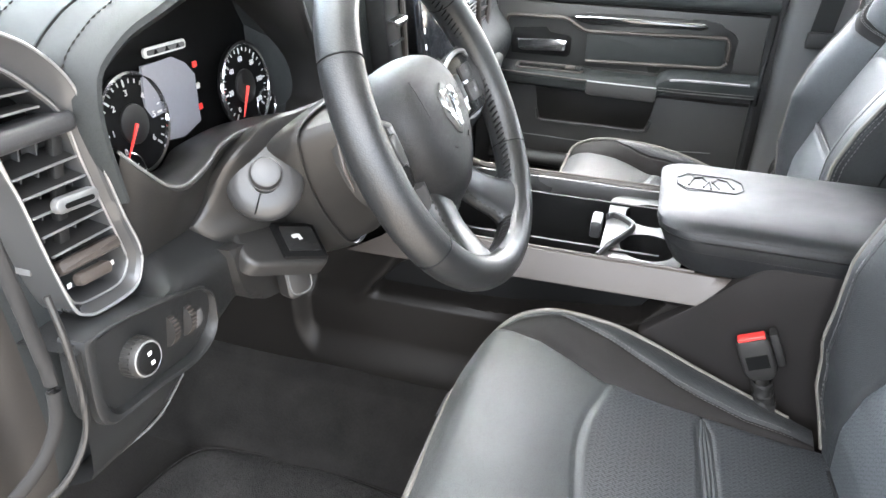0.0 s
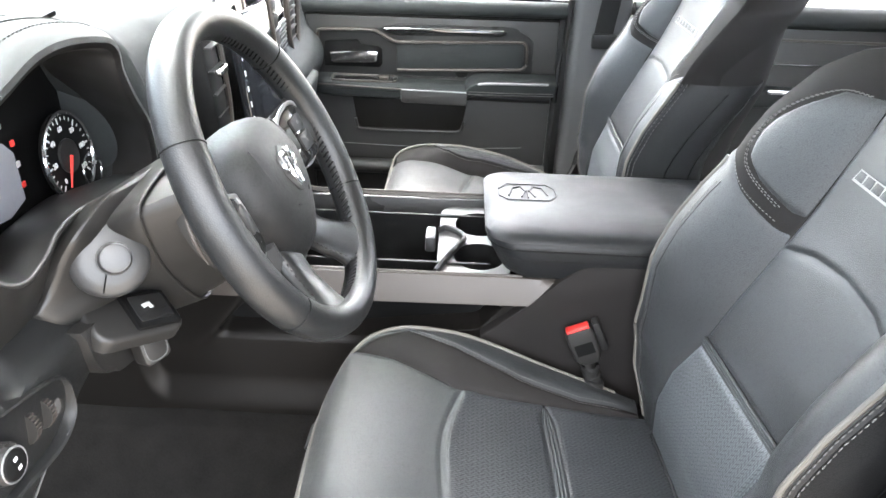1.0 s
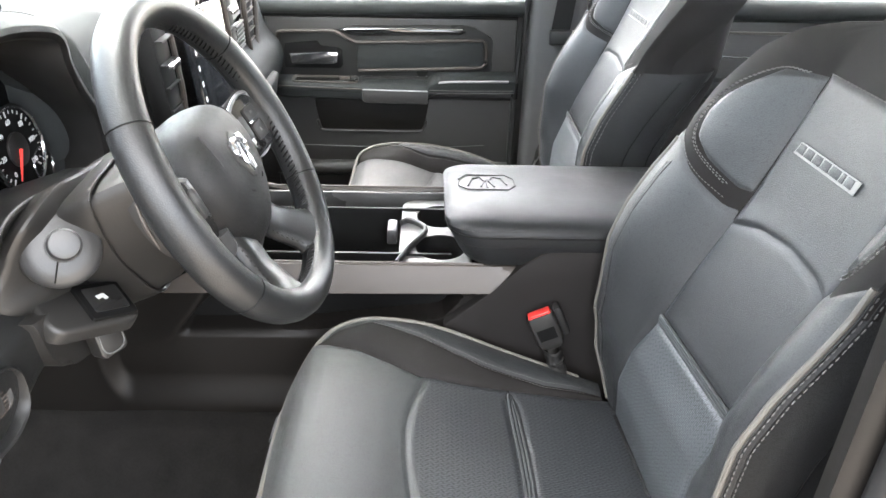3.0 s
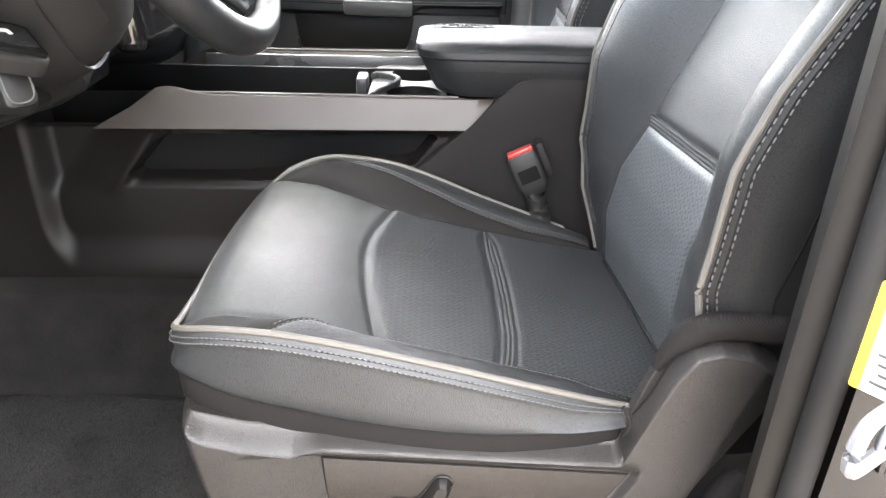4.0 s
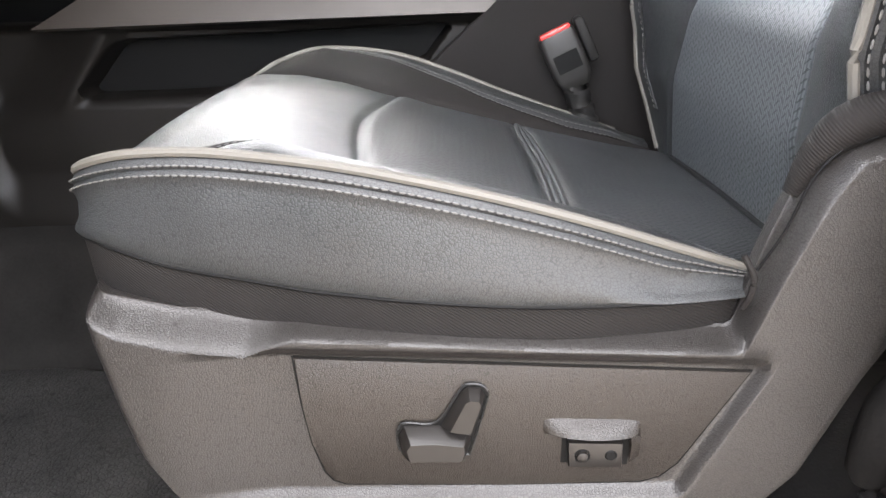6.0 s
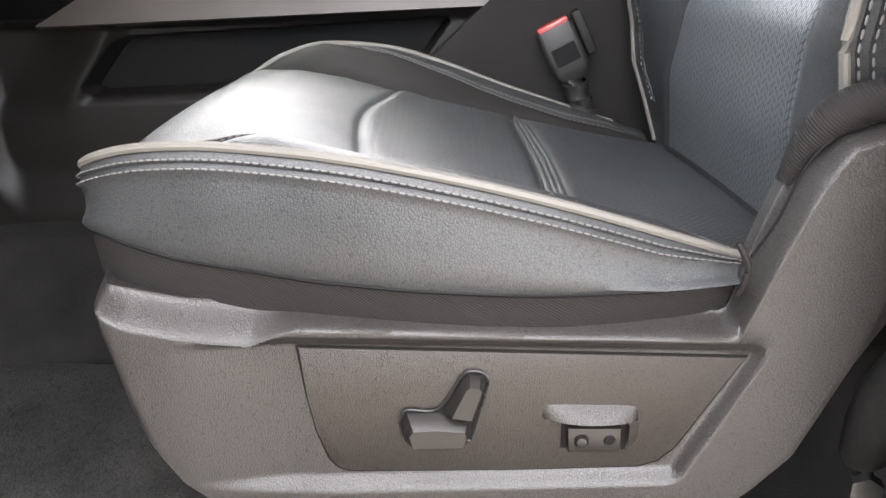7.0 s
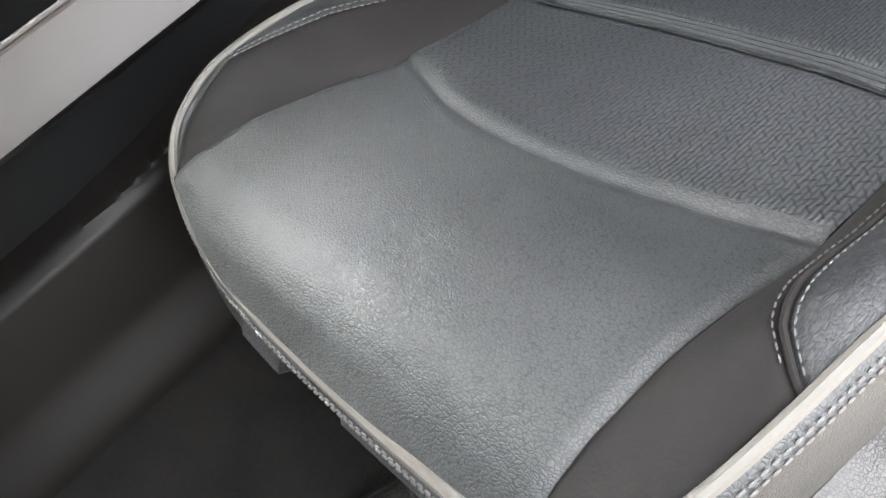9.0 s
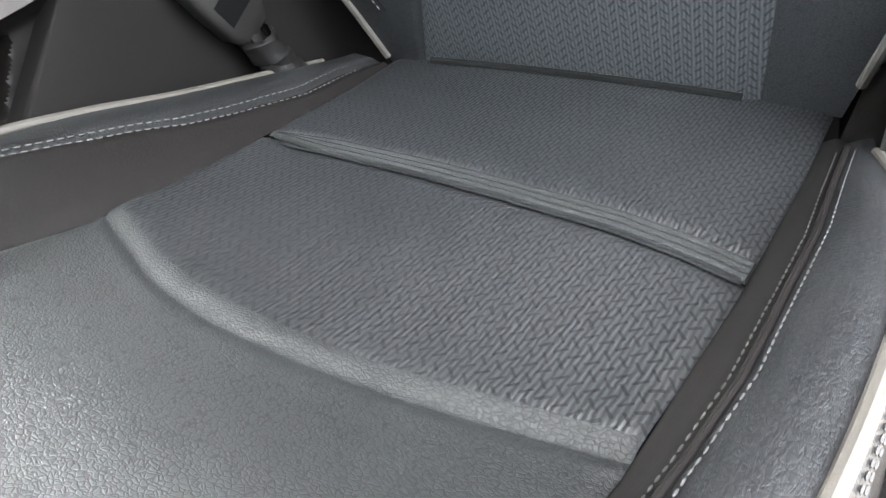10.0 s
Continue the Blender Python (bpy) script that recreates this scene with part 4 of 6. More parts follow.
for y0, s in ((.492, 1), (2 * MID - .492, -1)):
    pl = part("side_panel", side_sheet(y0, s), CONSOLE, con, "black plastic side with a long storage pocket")
    # added sheet over the pocket floor, its near-black standing in for shade
    part("pocket_shade", prism([(-.21, .325), (.25, .365), (.275, .425), (-.16, .412), (-.20, .385)], .003, Matrix(((1, 0, 0, 0), (0, 0, -1, y0 + s * .064), (0, 1, 0, 0), (0, 0, 0, 1)))), DARK, pl, "near-black sheet painting the shade inside the pocket")
    # silver rail: face, rolled top, slanted rear end
    rail = []
    for u in np.linspace(0, 1, 60):
        row = []
        for dy, h in ((.012, -.08), (-.002, 0), (-.001, .08), (.008, .6), (.014, .96), (.017, 1.0), (.021, .97), (.023, .88)):
            x = (-.240 + .095 * max(0, h)) * (1 - u) + .362 * u
            k = I(x, [.315, .362], [0, 1])
            lo = I(x, [-.40, -.3, .0, .32], [.424, .424, .428, .432])
            lo = lo + (.474 - lo) * k * .98
            row.append((x, y0 + s * dy, lo + (.4755 + .010 * math.exp(-((x + .125) / .034) ** 2) - lo) * h))
        rail.append(row)
    part("rail", grid(rail), SILVER, con, "satin silver rail along the console edge")
    edge = [(x, y0 + s * .0185, .4765) for x in np.linspace(-.14, .30, 20)]
    part("rail_edge", tube(edge, .0022, 8), SILVER, con)
    # tray walls, and the floor further down, hold the tray's shade as near-black
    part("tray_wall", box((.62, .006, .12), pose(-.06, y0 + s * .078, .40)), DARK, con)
    part("rail_lining", box((.42, .008, .036), pose(.06, y0 + s * .0285, .4525), .002), VENTPAINT, con, "grey inner face of the rail")
    rear = [(.238, .368), (.320, .440), (.359, .482), (.388, .507), (.405, .512), (.70, .515), (.70, .15), (.238, .15)]
    part("rear_side", prism(rear, .03, Matrix(((1, 0, 0, 0), (0, 0, -s, y0 + s * .028), (0, 1, 0, 0), (0, 0, 0, 1))), .004), SUEDE, con, "textured matt black rear side")
part("tunnel_cover", box((.75, .30, .42), pose(-.71, MID, .36), .02), CARPET, con, "dark carpeted tunnel ahead of the console")
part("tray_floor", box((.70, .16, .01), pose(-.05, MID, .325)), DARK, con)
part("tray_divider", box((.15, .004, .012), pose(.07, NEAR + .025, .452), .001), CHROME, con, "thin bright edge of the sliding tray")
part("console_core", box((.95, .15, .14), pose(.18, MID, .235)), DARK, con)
# cup holder block
cup = thing("cup_holder", "silver grey cup holder block with two wells in the tray", "cup holder", (.21, MID + .005, .40))
ol = []
for x, y in rounded(.125, .25, .03, 6):
    ol.append((x + .222, y + MID + .003))
n = 64
rows = []
for f, g, z in ((1.0, .66, .33), (1.0, .66, .428), (1.0, 1.0, .434), (1.0, 1.0, .452), (.985, .985, .4565)):
    rows.append([(.222 + (x - .222) * f, MID + (y - MID) * g, z) for x, y in ol])
part("body", grid(rows, False, True), GREYTRIM, cup, "satin grey rim")
wells = ((.232, MID - .056, .044), (.232, MID + .060, .044))
own = bmesh.new()
lo = [own.verts.new((x, y, .4565)) for x, y in ol]
own.edges.new((lo[-1], lo[0]))
for k in range(len(lo) - 1):
    own.edges.new((lo[k], lo[k + 1]))
for cx, cy, r in wells:
    ring = [own.verts.new((cx + r * math.cos(a), cy + r * math.sin(a), .4565)) for a in np.linspace(0, 2 * math.pi, 32, endpoint=False)]
    for k in range(32):
        own.edges.new((ring[k], ring[(k + 1) % 32]))
bmesh.ops.triangle_fill(own, use_beauty=True, edges=own.edges[:])
part("top", own, GREYTRIM, cup)
for cx, cy, r in wells:
    part("well", grid([[(cx + q * math.cos(a), cy + q * math.sin(a), z) for a in np.linspace(0, 2 * math.pi, 32, endpoint=False)] for q, z in ((r, .4565), (r - .001, .452), (r - .004, .392), (.001, .391))], False, True), DARK, cup, "dark cup well")
bar = spline([(.158, MID - .12, .462), (.175, MID - .075, .463), (.19, MID - .045, .463), (.205, MID - .005, .463), (.19, MID + .02, .463), (.17, MID + .03, .463), (.16, MID + .02, .463)], 40)
part("divider_arm", tube(bar, .0045, 8, flat=1.4), BOSS, cup, "satin grey divider arm")
part("latch", box((.018, .045, .03), pose(.145, MID, .455), .004), BOSS, cup)
# armrest lid
lid = thing("armrest_lid", "padded black leather armrest lid with stitched seam and embossed badge", "armrest", (.40, MID, .485))
rows = []
for z, gx0, gx1, gy in ((.479, .272, .66, .150), (.482, .266, .668, .156), (.495, .259, .675, .161), (.518, .249, .683, .165), (.536, .241, .688, .1665), (.546, .2365, .69, .164), (.554, .2365, .69, .157), (.560, .241, .688, .145), (.5645, .250, .68, .126), (.5685, .268, .665, .095), (.571, .30, .63, .060), (.572, .36, .56, .02)):
    cx, lx = (gx0 + gx1) / 2, gx1 - gx0
    r = min(.055, lx / 2.2, gy * .9)
    slope = .14
    rows.append([(cx + x, MID + y, z - slope * (y + .165) * min(1, max(0, (z - .49) / .09))) for x, y in rounded(lx, 2 * gy, r, 9)])
part("pad", grid(rows, False, True, True), LID, lid, "smooth black leather pad")
ring = np.array(rows[8])
ring = ring[np.r_[0:len(ring), 0]]
part("pad_seam", tube(np.array(rows[4]), .0014, 6, True), DARK, lid, "sewn seam round the pad")
for k_ in (3, 5):
    part("thread", stitches(np.array(rows[k_])[np.r_[0:len(ring) - 1, 0]] + (0, 0, .0006), .0042, .0016, .0007, (0, 0, 0)), SUEDE, lid)


def on_lid(x, y):
    return (x, y, .5512 - .130 * (y - MID) - .10 * max(0, .275 - x))


octo = [(.262, .690), (.276, .713), (.346, .713), (.360, .690), (.360, .652), (.346, .629), (.276, .629), (.262, .652), (.262, .690)]
p = np.array([on_lid(xa + (xb - xa) * k_ / 6, ya + (yb - ya) * k_ / 6) for (xa, ya), (xb, yb) in zip(octo, octo[1:]) for k_ in range(6)])
part("badge_edge", tube(p, .0013, 6), LID, lid, "embossed badge outline")
for seg in ([(.278, .650), (.285, .690), (.30, .700), (.308, .672)], [(.345, .655), (.338, .692), (.322, .700), (.314, .672)], [(.300, .645), (.311, .690), (.323, .645)], [(.311, .690), (.311, .640)]):
    part("badge_mark", tube([on_lid(x, y) for x, y in seg], .0016, 6), LID, lid)

# ---------------------------------------------------------------- seat belt buckle
buck = thing("seat_belt_buckle", "black seat belt buckle with a red release button", "seat belt", (.42, .46, .29))
ax = Vector((-.035, .004, .075)).normalized()
mb = facing((.392, .470, .408), ax, (0, -1, 0))
sec = [[mb @ Vector((x, y, z)) for x, y in rounded(w, d, .006, 4)] for w, d, z in ((.043, .020, -.001), (.045, .022, -.006), (.046, .023, -.03), (.044, .022, -.056), (.034, .018, -.066), (.028, .014, -.070))]
part("housing", grid([[tuple(v) for v in r] for r in sec], False, True, True), PLASTIC, buck)
part("release_button", box((.038, .016, .007), mb @ pose(0, 0, .0005), .002), RED, buck, "red plastic release button")
part("label_patch", box((.03, .001, .022), mb @ pose(0, -.0112 * -1, -.036)), DARK, buck)
part("guide", box((.012, .024, .055), mb @ pose(-.030 if mb.col[0][0] < 0 else .030, 0, -.022), .004), RUBBER, buck)
part("strap", tube([tuple(mb @ Vector((0, 0, -.066))), (.424, .462, .325), (.432, .452, .29)], .013, 8, flat=.3), PLASTIC, buck)

sl_ = spline([(.418, .466, .345), (.424, .462, .325), (.433, .456, .30), (.445, .450, .27)], 26)
rows = []
for k, p_ in enumerate(sl_):
    rows.append([(p_[0] + (.015 + .004 * noise.noise((k * .45, a * 1.3, 2))) * math.cos(a), p_[1] + (.017 + .005 * noise.noise((k * .45, a * 1.3, 7))) * math.sin(a), p_[2] + .003 * math.sin(k * 1.1 + a)) for a in np.linspace(0, 2 * math.pi, 20, endpoint=False)])
part("sleeve", grid(rows, False, True), RUBBER, buck, "crumpled black sleeve")

# ---------------------------------------------------------------- steering wheel
whl = thing("steering_wheel", "black leather steering wheel with silver spoke trim", "steering wheel", (-.003, .229, .773))
BETA = radians(27.8)
mw = facing((-.003, .229, .773), (math.cos(BETA), 0, math.sin(BETA)))
# local axes: x to the right of the driver, y up along the wheel, z towards the driver
W = lambda x, y, z: tuple(mw @ Vector((x, y, z)))
RAD = .1735
th = np.linspace(0, 2 * math.pi, 120, endpoint=False)
sect = []
for a in th:
    fat = 1 + .10 * max(0, math.cos(2 * (a - radians(8)))) ** 4
    row = []
    for b in np.linspace(0, 2 * math.pi, 16, endpoint=False):
        rr, zz = .0185 * fat * math.cos(b), .0205 * math.sin(b)
        row.append(W((RAD + rr) * math.cos(a), (RAD + rr) * math.sin(a) * (.985 if math.sin(a) < 0 else 1), zz))
    sect.append(row)
part("rim", grid(sect, True, True), SMOOTH, whl, "black leather rim with sewn seams")
inner = [W((RAD - .0186) * math.cos(a), (RAD - .0186) * math.sin(a) * (.985 if math.sin(a) < 0 else 1), .003) for a in th]
for s0, s1 in ((-52, 66), (114, 232), (240, 300)):
    # sewn edge: slanted stitches crossing the joint of the leather
    zig = bmesh.new()
    for a_ in np.arange(s0, s1, 2.6):
        pts_ = []
        for k_ in range(4):
            q_ = radians(a_ + 1.9 * k_ / 3)
            rr_ = RAD - .0187 + .0006 * abs(k_ - 1.5)
            pts_.append(W(rr_ * math.cos(q_), rr_ * math.sin(q_) * (.985 if math.sin(q_) < 0 else 1), -.0045 + .009 * k_ / 3))
        tube(pts_, .0015, 5, bm=zig)
    part("thread", zig, DARK, whl, "black cross stitching")
for a in (34, 146, 209, 327):
    a = radians(a)
    part("rim_seam", tube([W((RAD + .0188 * math.cos(b)) * math.cos(a), (RAD + .0188 * math.cos(b)) * math.sin(a), .0208 * math.sin(b)) for b in np.linspace(0, 2 * math.pi, 20)], .0008, 5), DARK, whl)
# hub pad, set back from the rim
hub = []
for f, z in ((.97, -.062), (1.02, -.045), (1.03, -.032), (1.0, -.017), (.94, -.006), (.82, .004), (.60, .0105), (.28, .0125), (.02, .013)):
    row = []
    for a in np.linspace(0, 2 * math.pi, 56, endpoint=False):
        x = .080 * math.copysign(abs(math.cos(a)) ** .75, math.cos(a))
        y = (.066 if math.sin(a) > 0 else .100) * math.copysign(abs(math.sin(a)) ** .8, math.sin(a))
        x *= 1 - .45 * max(0, -y / .10) ** 1.4
        row.append(W(x * f, y * f, z - .016 * max(0, -y * f / .10) ** 2))
    hub.append(row)
part("airbag_cover", grid(hub, False, True), AIRBAG, whl, "grained black airbag cover")
for s in (-1, 1):
    crease = spline([W(s * .046, .048, .0035), W(s * .050, .010, .0085), W(s * .044, -.035, .0035), W(s * .024, -.076, -.0095)], 24)
    part("cover_crease", tube(crease, .0012, 6), AIRBAG, whl)
    part("cover_mark", box((.007, .0012, .001), mw @ pose(s * .022, -.034, .0095, 0, 0, s * 30)), DARK, whl)
part("badge_plate", prism([(.000, .030), (.020, .020), (.022, .0), (.010, -.022), (0, -.027), (-.010, -.022), (-.022, .0), (-.020, .020)], .003, mw @ pose(0, 0, .011), .001), PLASTIC, whl)
for s in (-1, 1):
    horn = spline([W(s * .003, .021, .0150), W(s * .013, .020, .0150), W(s * .017, .008, .0150), W(s * .011, .001, .0150), W(s * .008, .008, .0150)], 20)
    part("badge_horn", tube(horn, .0026, 6), CHROME, whl)
    part("badge_face", tube(spline([W(s * .003, .016, .0150), W(s * .007, -.004, .0150), W(s * .004, -.019, .0150)], 14), .0024, 6), CHROME, whl)
for s in (-1, 1):
    sp = []
    for t in np.linspace(0, 1, 14):
        x, h = s * (.060 + .113 * t), I(t, [0, .5, 1], [.040, .036, .044])
        z = I(t, [0, .5, 1], [-.036, -.024, -.004])
        sp.append([W(x, .0 + h * math.sin(b), z + .012 * math.cos(b)) for b in np.linspace(0, 2 * math.pi, 16, endpoint=False)])
    part("spoke", grid(sp, False, True, True), PLASTIC, whl)
    loop = spline([W(s * .086, .024, -.016), W(s * .112, .034, -.012), W(s * .140, .036, -.007), W(s * .153, .026, -.004), W(s * .154, -.010, -.005), W(s * .143, -.033, -.009), W(s * .118, -.038, -.013), W(s * .094, -.030, -.017), W(s * .084, -.004, -.018), W(s * .086, .024, -.016)], 70)[:-1]
    part("spoke_trim", tube(loop, .0027, 8, True), BRIGHT, whl, "silver trim round the spoke buttons")
    pm = mw @ pose(s * .120, -.002, -.017, 0, -s * 11, 0)
    pod = part("button_pod", prism(rounded(.072, .070, .018), .008, pm, .003), GLOSS, whl)
    for bx, by, bw, bh in ((.012, .014, .026, .018), (.012, -.010, .026, .022), (-.018, .004, .020, .030)):
        part("button", prism(rounded(bw, bh, .004), .003, pm @ pose(s * bx, by, .008), .001), PLASTIC, pod)
    part("button_mark", box((.005, .003, .0006), pm @ pose(s * .012, .014, .0113)), THREAD, pod)
    part("button_mark", box((.003, .005, .0006), pm @ pose(s * .012, -.010, .0113)), THREAD, pod)
    low = []
    for t in np.linspace(0, 1, 16):
        cx, cy, cz = s * I(t, [0, .5, 1], [.034, .054, .080]), I(t, [0, .5, 1], [-.068, -.110, -.152]), I(t, [0, .4, .8, 1], [-.036, -.026, -.008, -.002])
        half, deep = I(t, [0, .35, .7, .9, 1], [.027, .0235, .029, .040, .052]), I(t, [0, .5, 1], [.015, .0135, .0165])
        ux, uy = s * .88, .47
        low.append([W(cx + ux * half * math.copysign(abs(math.cos(q)) ** .7, math.cos(q)), cy + uy * half * math.copysign(abs(math.cos(q)) ** .7, math.cos(q)), cz + deep * math.sin(q)) for q in np.linspace(0, 2 * math.pi, 24, endpoint=False)])
    part("lower_spoke", grid(low, False, True, True), SMOOTH, whl, "leather-wrapped lower spoke")
    for k_ in (10, 2):
        part("thread", stitches(np.array([row[k_] for row in low[2:13]]), .0035, .0035, .0010, (0, 0, 0)), SUEDE, whl)
    lt = spline([W(s * .070, -.045, -.026), W(s * .058, -.078, -.034), W(s * .034, -.103, -.042), W(0, -.110, -.045)], 24)
    part("lower_trim", tube(lt, .0055, 8, flat=1.5), VENTPAINT, whl, "satin grey trim under the airbag cover")
part("hub_back", disc(.070, .05, mw @ pose(0, -.01, -.075), 32, .01), PLASTIC, whl)

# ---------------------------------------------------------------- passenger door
door = tagged(part("door_1", box((.80, .06, .78), pose(.10, 1.59, .285), .01), PLASTIC_LIT, None), "black moulded passenger door with chrome handle, closed", "door", "", "structure")


def dplate(pts, y, depth, bev, mat, name, label="", parent=None):
    """A plate on the door: outline in x and z, raised towards the cab."""
    return part(name, prism(pts, depth, Matrix(((1, 0, 0, 0), (0, 0, -1, y), (0, 1, 0, 0), (0, 0, 0, 1))), bev), mat, parent or door, label)


DY = 1.56
dplate([(-.245, .43), (.445, .43), (.445, .640), (-.245, .636)], DY, .025, .006, PLASTIC_LIT, "upper_trim", "soft black upper door trim")
part("belt_cap", tube([(-.27, 1.551, .657), (.1, 1.551, .661), (.47, 1.551, .666)], .0225, 12), SOFT, door, "padded pale-edged window ledge")
for z_ in (.648, .6425):
    part("belt_seam", tube([(-.24, 1.5335, z_), (.445, 1.5335, z_ + .004)], .0012, 6), DARK, door)
dplate([(-.215, .475), (-.215, .592), (-.205, .600), (-.06, .602), (.0, .618), (.30, .622), (.330, .618), (.352, .60), (.372, .592), (.380, .58), (.380, .49), (.37, .478)], 1.5365, .004, .003, SATIN, "armrest_panel", "smooth black panel round the handle")
dplate([(.004, .494), (.004, .568), (.010, .571), (.340, .581), (.352, .577), (.354, .515), (.346, .508)], 1.533, .005, .003, SOFT, "insert", "padded black insert")
loop = spline([(.004, 1.526, .572), (.17, 1.526, .577), (.335, 1.526, .583), (.352, 1.526, .580), (.361, 1.526, .571), (.363, 1.526, .53), (.361, 1.526, .518), (.350, 1.526, .510), (.335, 1.526, .507), (.17, 1.526, .500), (.006, 1.526, .494)], 80)
part("insert_trim", tube(loop, .0045, 8), SILVER, door, "silver trim round the insert")
part("upper_strip", tube(spline([(-.212, 1.530, .560), (-.213, 1.528, .588), (-.200, 1.526, .5985), (-.13, 1.526, .601), (-.065, 1.526, .6015), (-.045, 1.526, .596), (-.015, 1.526, .579), (.008, 1.526, .572), (.05, 1.526, .573)], 50), .0048, 8), SILVER, door, "silver trim above the handle")
dplate([(-.045, .606), (-.020, .593), (.010, .588), (.285, .596), (.305, .604), (.296, .613), (.0, .610)], 1.532, .004, .002, GLOSS, "accent_bar", "glossy dark accent strip")
part("accent_edge", tube(spline([(-.03, 1.527, .606), (.02, 1.527, .6085), (.16, 1.527, .611), (.294, 1.527, .6115)], 20), .0022, 6), CHROME, door)
dplate([(-.198, .497), (-.200, .535), (-.194, .566), (-.105, .574), (-.095, .560), (-.046, .556), (-.036, .548), (-.036, .508), (-.045, .498)], 1.5325, .003, .001, DARK, "handle_cup", "dark handle recess")
part("pull_handle", prism([(-.182, .541), (-.178, .514), (-.170, .509), (-.060, .513), (-.050, .517), (-.047, .545), (-.075, .546), (-.082, .541)], .012, Matrix(((1, 0, 0, 0), (0, 0, -1, 1.5275), (0, 1, 0, 0), (0, 0, 0, 1))), .005), CHROME, door, "chrome door handle")
arm, XA = [], [-.25, -.2, .0, .018, .022, .198, .203, .225, .26, .445]
OUTA = lambda x: I(x, XA, [.035, .058, .060, .060, .066, .066, .062, .060, .060, .052])
TOPA = lambda x: I(x, XA, [.462, .464, .460, .459, .456, .4545, .466, .478, .481, .482])
for x in np.r_[np.linspace(-.25, .015, 16), np.linspace(.018, .03, 4), np.linspace(.05, .19, 8), np.linspace(.197, .27, 10), np.linspace(.3, .445, 8)]:
    out, top = OUTA(x), TOPA(x)
    arm.append([(x, 1.54, top + .014), (x, 1.54 - out * .4, top + .012), (x, 1.54 - out * .85, top + .006), (x, 1.54 - out * .98, top - .001), (x, 1.54 - out, top - .008), (x, 1.54 - out * .97, top - .022), (x, 1.54 - out * .9, top - .034), (x, 1.54 - out * .4, top - .046), (x, 1.54, top - .052)])
part("armrest", grid(arm), SOFT, door, "black armrest ledge")
dplate([(.020, .423), (.020, .455), (.203, .4535), (.203, .421), (.195, .416), (.028, .418)], 1.478, .006, .003, PLASTIC_LIT, "pull_pad", "smooth pull pad on the armrest")
part("pad_edge", tube([(.022, 1.473, .4555), (.201, 1.473, .454)], .0020, 6), BRIGHT, door)
part("armrest_edge", tube(spline([(-.235, 1.490, .458), (-.18, 1.481, .459), (.0, 1.479, .455), (.02, 1.479, .454)], 30), .0022, 6), SILVER, door)
part("armrest_seam", tube(spline([(-.235, 1.492, .449), (-.18, 1.483, .450), (.015, 1.481, .446)], 30), .0013, 6), DARK, door)
part("armrest_strip", tube(spline([(.225, 1.486, .473), (.25, 1.480, .479), (.30, 1.480, .481), (.425, 1.484, .482)], 24), .0036, 8), BRIGHT, door, "bright strip on the armrest")
for z_ in (.455, .448):
    part("armrest_seam", tube([(.205, 1.4795, z_), (.30, 1.4785, z_), (.44, 1.487, z_)], .0010, 6), THREAD, door)
part("switch_plate", grid([[(-.085 + x * f, 1.506 + y * f - .0, .4715 + h + (y * f) * .18) for x, y in rounded(.185, .036, .013)] for f, h in ((1.0, 0), (.995, .004), (.96, .0045), (.93, .003), (.92, -.001))], False, True), SILVER, door, "bright window switch bezel")
part("window_switch", prism(rounded(.165, .026, .008), .0015, pose(-.085, 1.506, .4725, 10), .0005), GLOSS, door)
for x_, w_ in ((-.030, .026), (-.008, .010), (.003, .010)):
    part("window_switch_key", box((w_, .014, .006), pose(x_, 1.505, .4765, 10), .002), SATIN if w_ < .02 else SILVER, door)
dplate([(-.245, .10), (.447, .10), (.447, .412), (-.245, .412)], DY, .022, .01, PLASTIC_LIT, "lower_trim")
dplate([(-.124, .410), (-.112, .330), (-.102, .318), (.178, .3185), (.192, .328), (.206, .410)], 1.5375, .003, .002, CONSOLE, "door_pocket", "dark door pocket field")
part("pocket_lip", tube(spline([(-.116, 1.533, .345), (-.110, 1.533, .322), (-.095, 1.533, .3135), (.05, 1.533, .313), (.172, 1.533, .314), (.190, 1.533, .322), (.198, 1.533, .345)], 50), .0042, 8), PLASTIC_LIT, door, "satin pocket lip")
part("pocket_seam", tube([(-.20, 1.537, .266), (.0, 1.537, .262), (.25, 1.537, .264), (.37, 1.537, .272)], .0014, 6), GREYTRIM, door)
part("rear_edge", tube([(.446, 1.53, .10), (.449, 1.53, .45), (.470, 1.535, .70)], .010, 8), SATIN, door)
part("lower_roll", tube([(-.24, 1.515, .205), (.44, 1.515, .205)], .022, 10), PLASTIC_LIT, door, "rolled lower edge of the trim")
# shell of the passenger side
structure("wall_side", wall([(-1.15, 1.62, -.1), (1.75, 1.62, -.1), (1.75, 1.62, .68), (-1.15, 1.62, .68)], [(-1.15, 1.70, -.1), (1.75, 1.70, -.1), (1.75, 1.70, .66), (-1.15, 1.70, .66)]), PAINT, "black painted outer side of the truck", "wall")
structure("front_side_trim", wall([(-1.15, 1.55, -.02), (-.31, 1.55, -.02), (-.31, 1.55, .68), (-1.15, 1.55, .68)], [(-1.15, 1.615, -.02), (-.31, 1.615, -.02), (-.31, 1.615, .68), (-1.15, 1.615, .68)]), PLASTIC, "black kick panel beside the dashboard", "trim")

# ---------------------------------------------------------------- dashboard
dash = thing("dashboard", "black soft-skinned dashboard with stitched cluster hood and silver vents", "dashboard", (-.4, MID, .45))


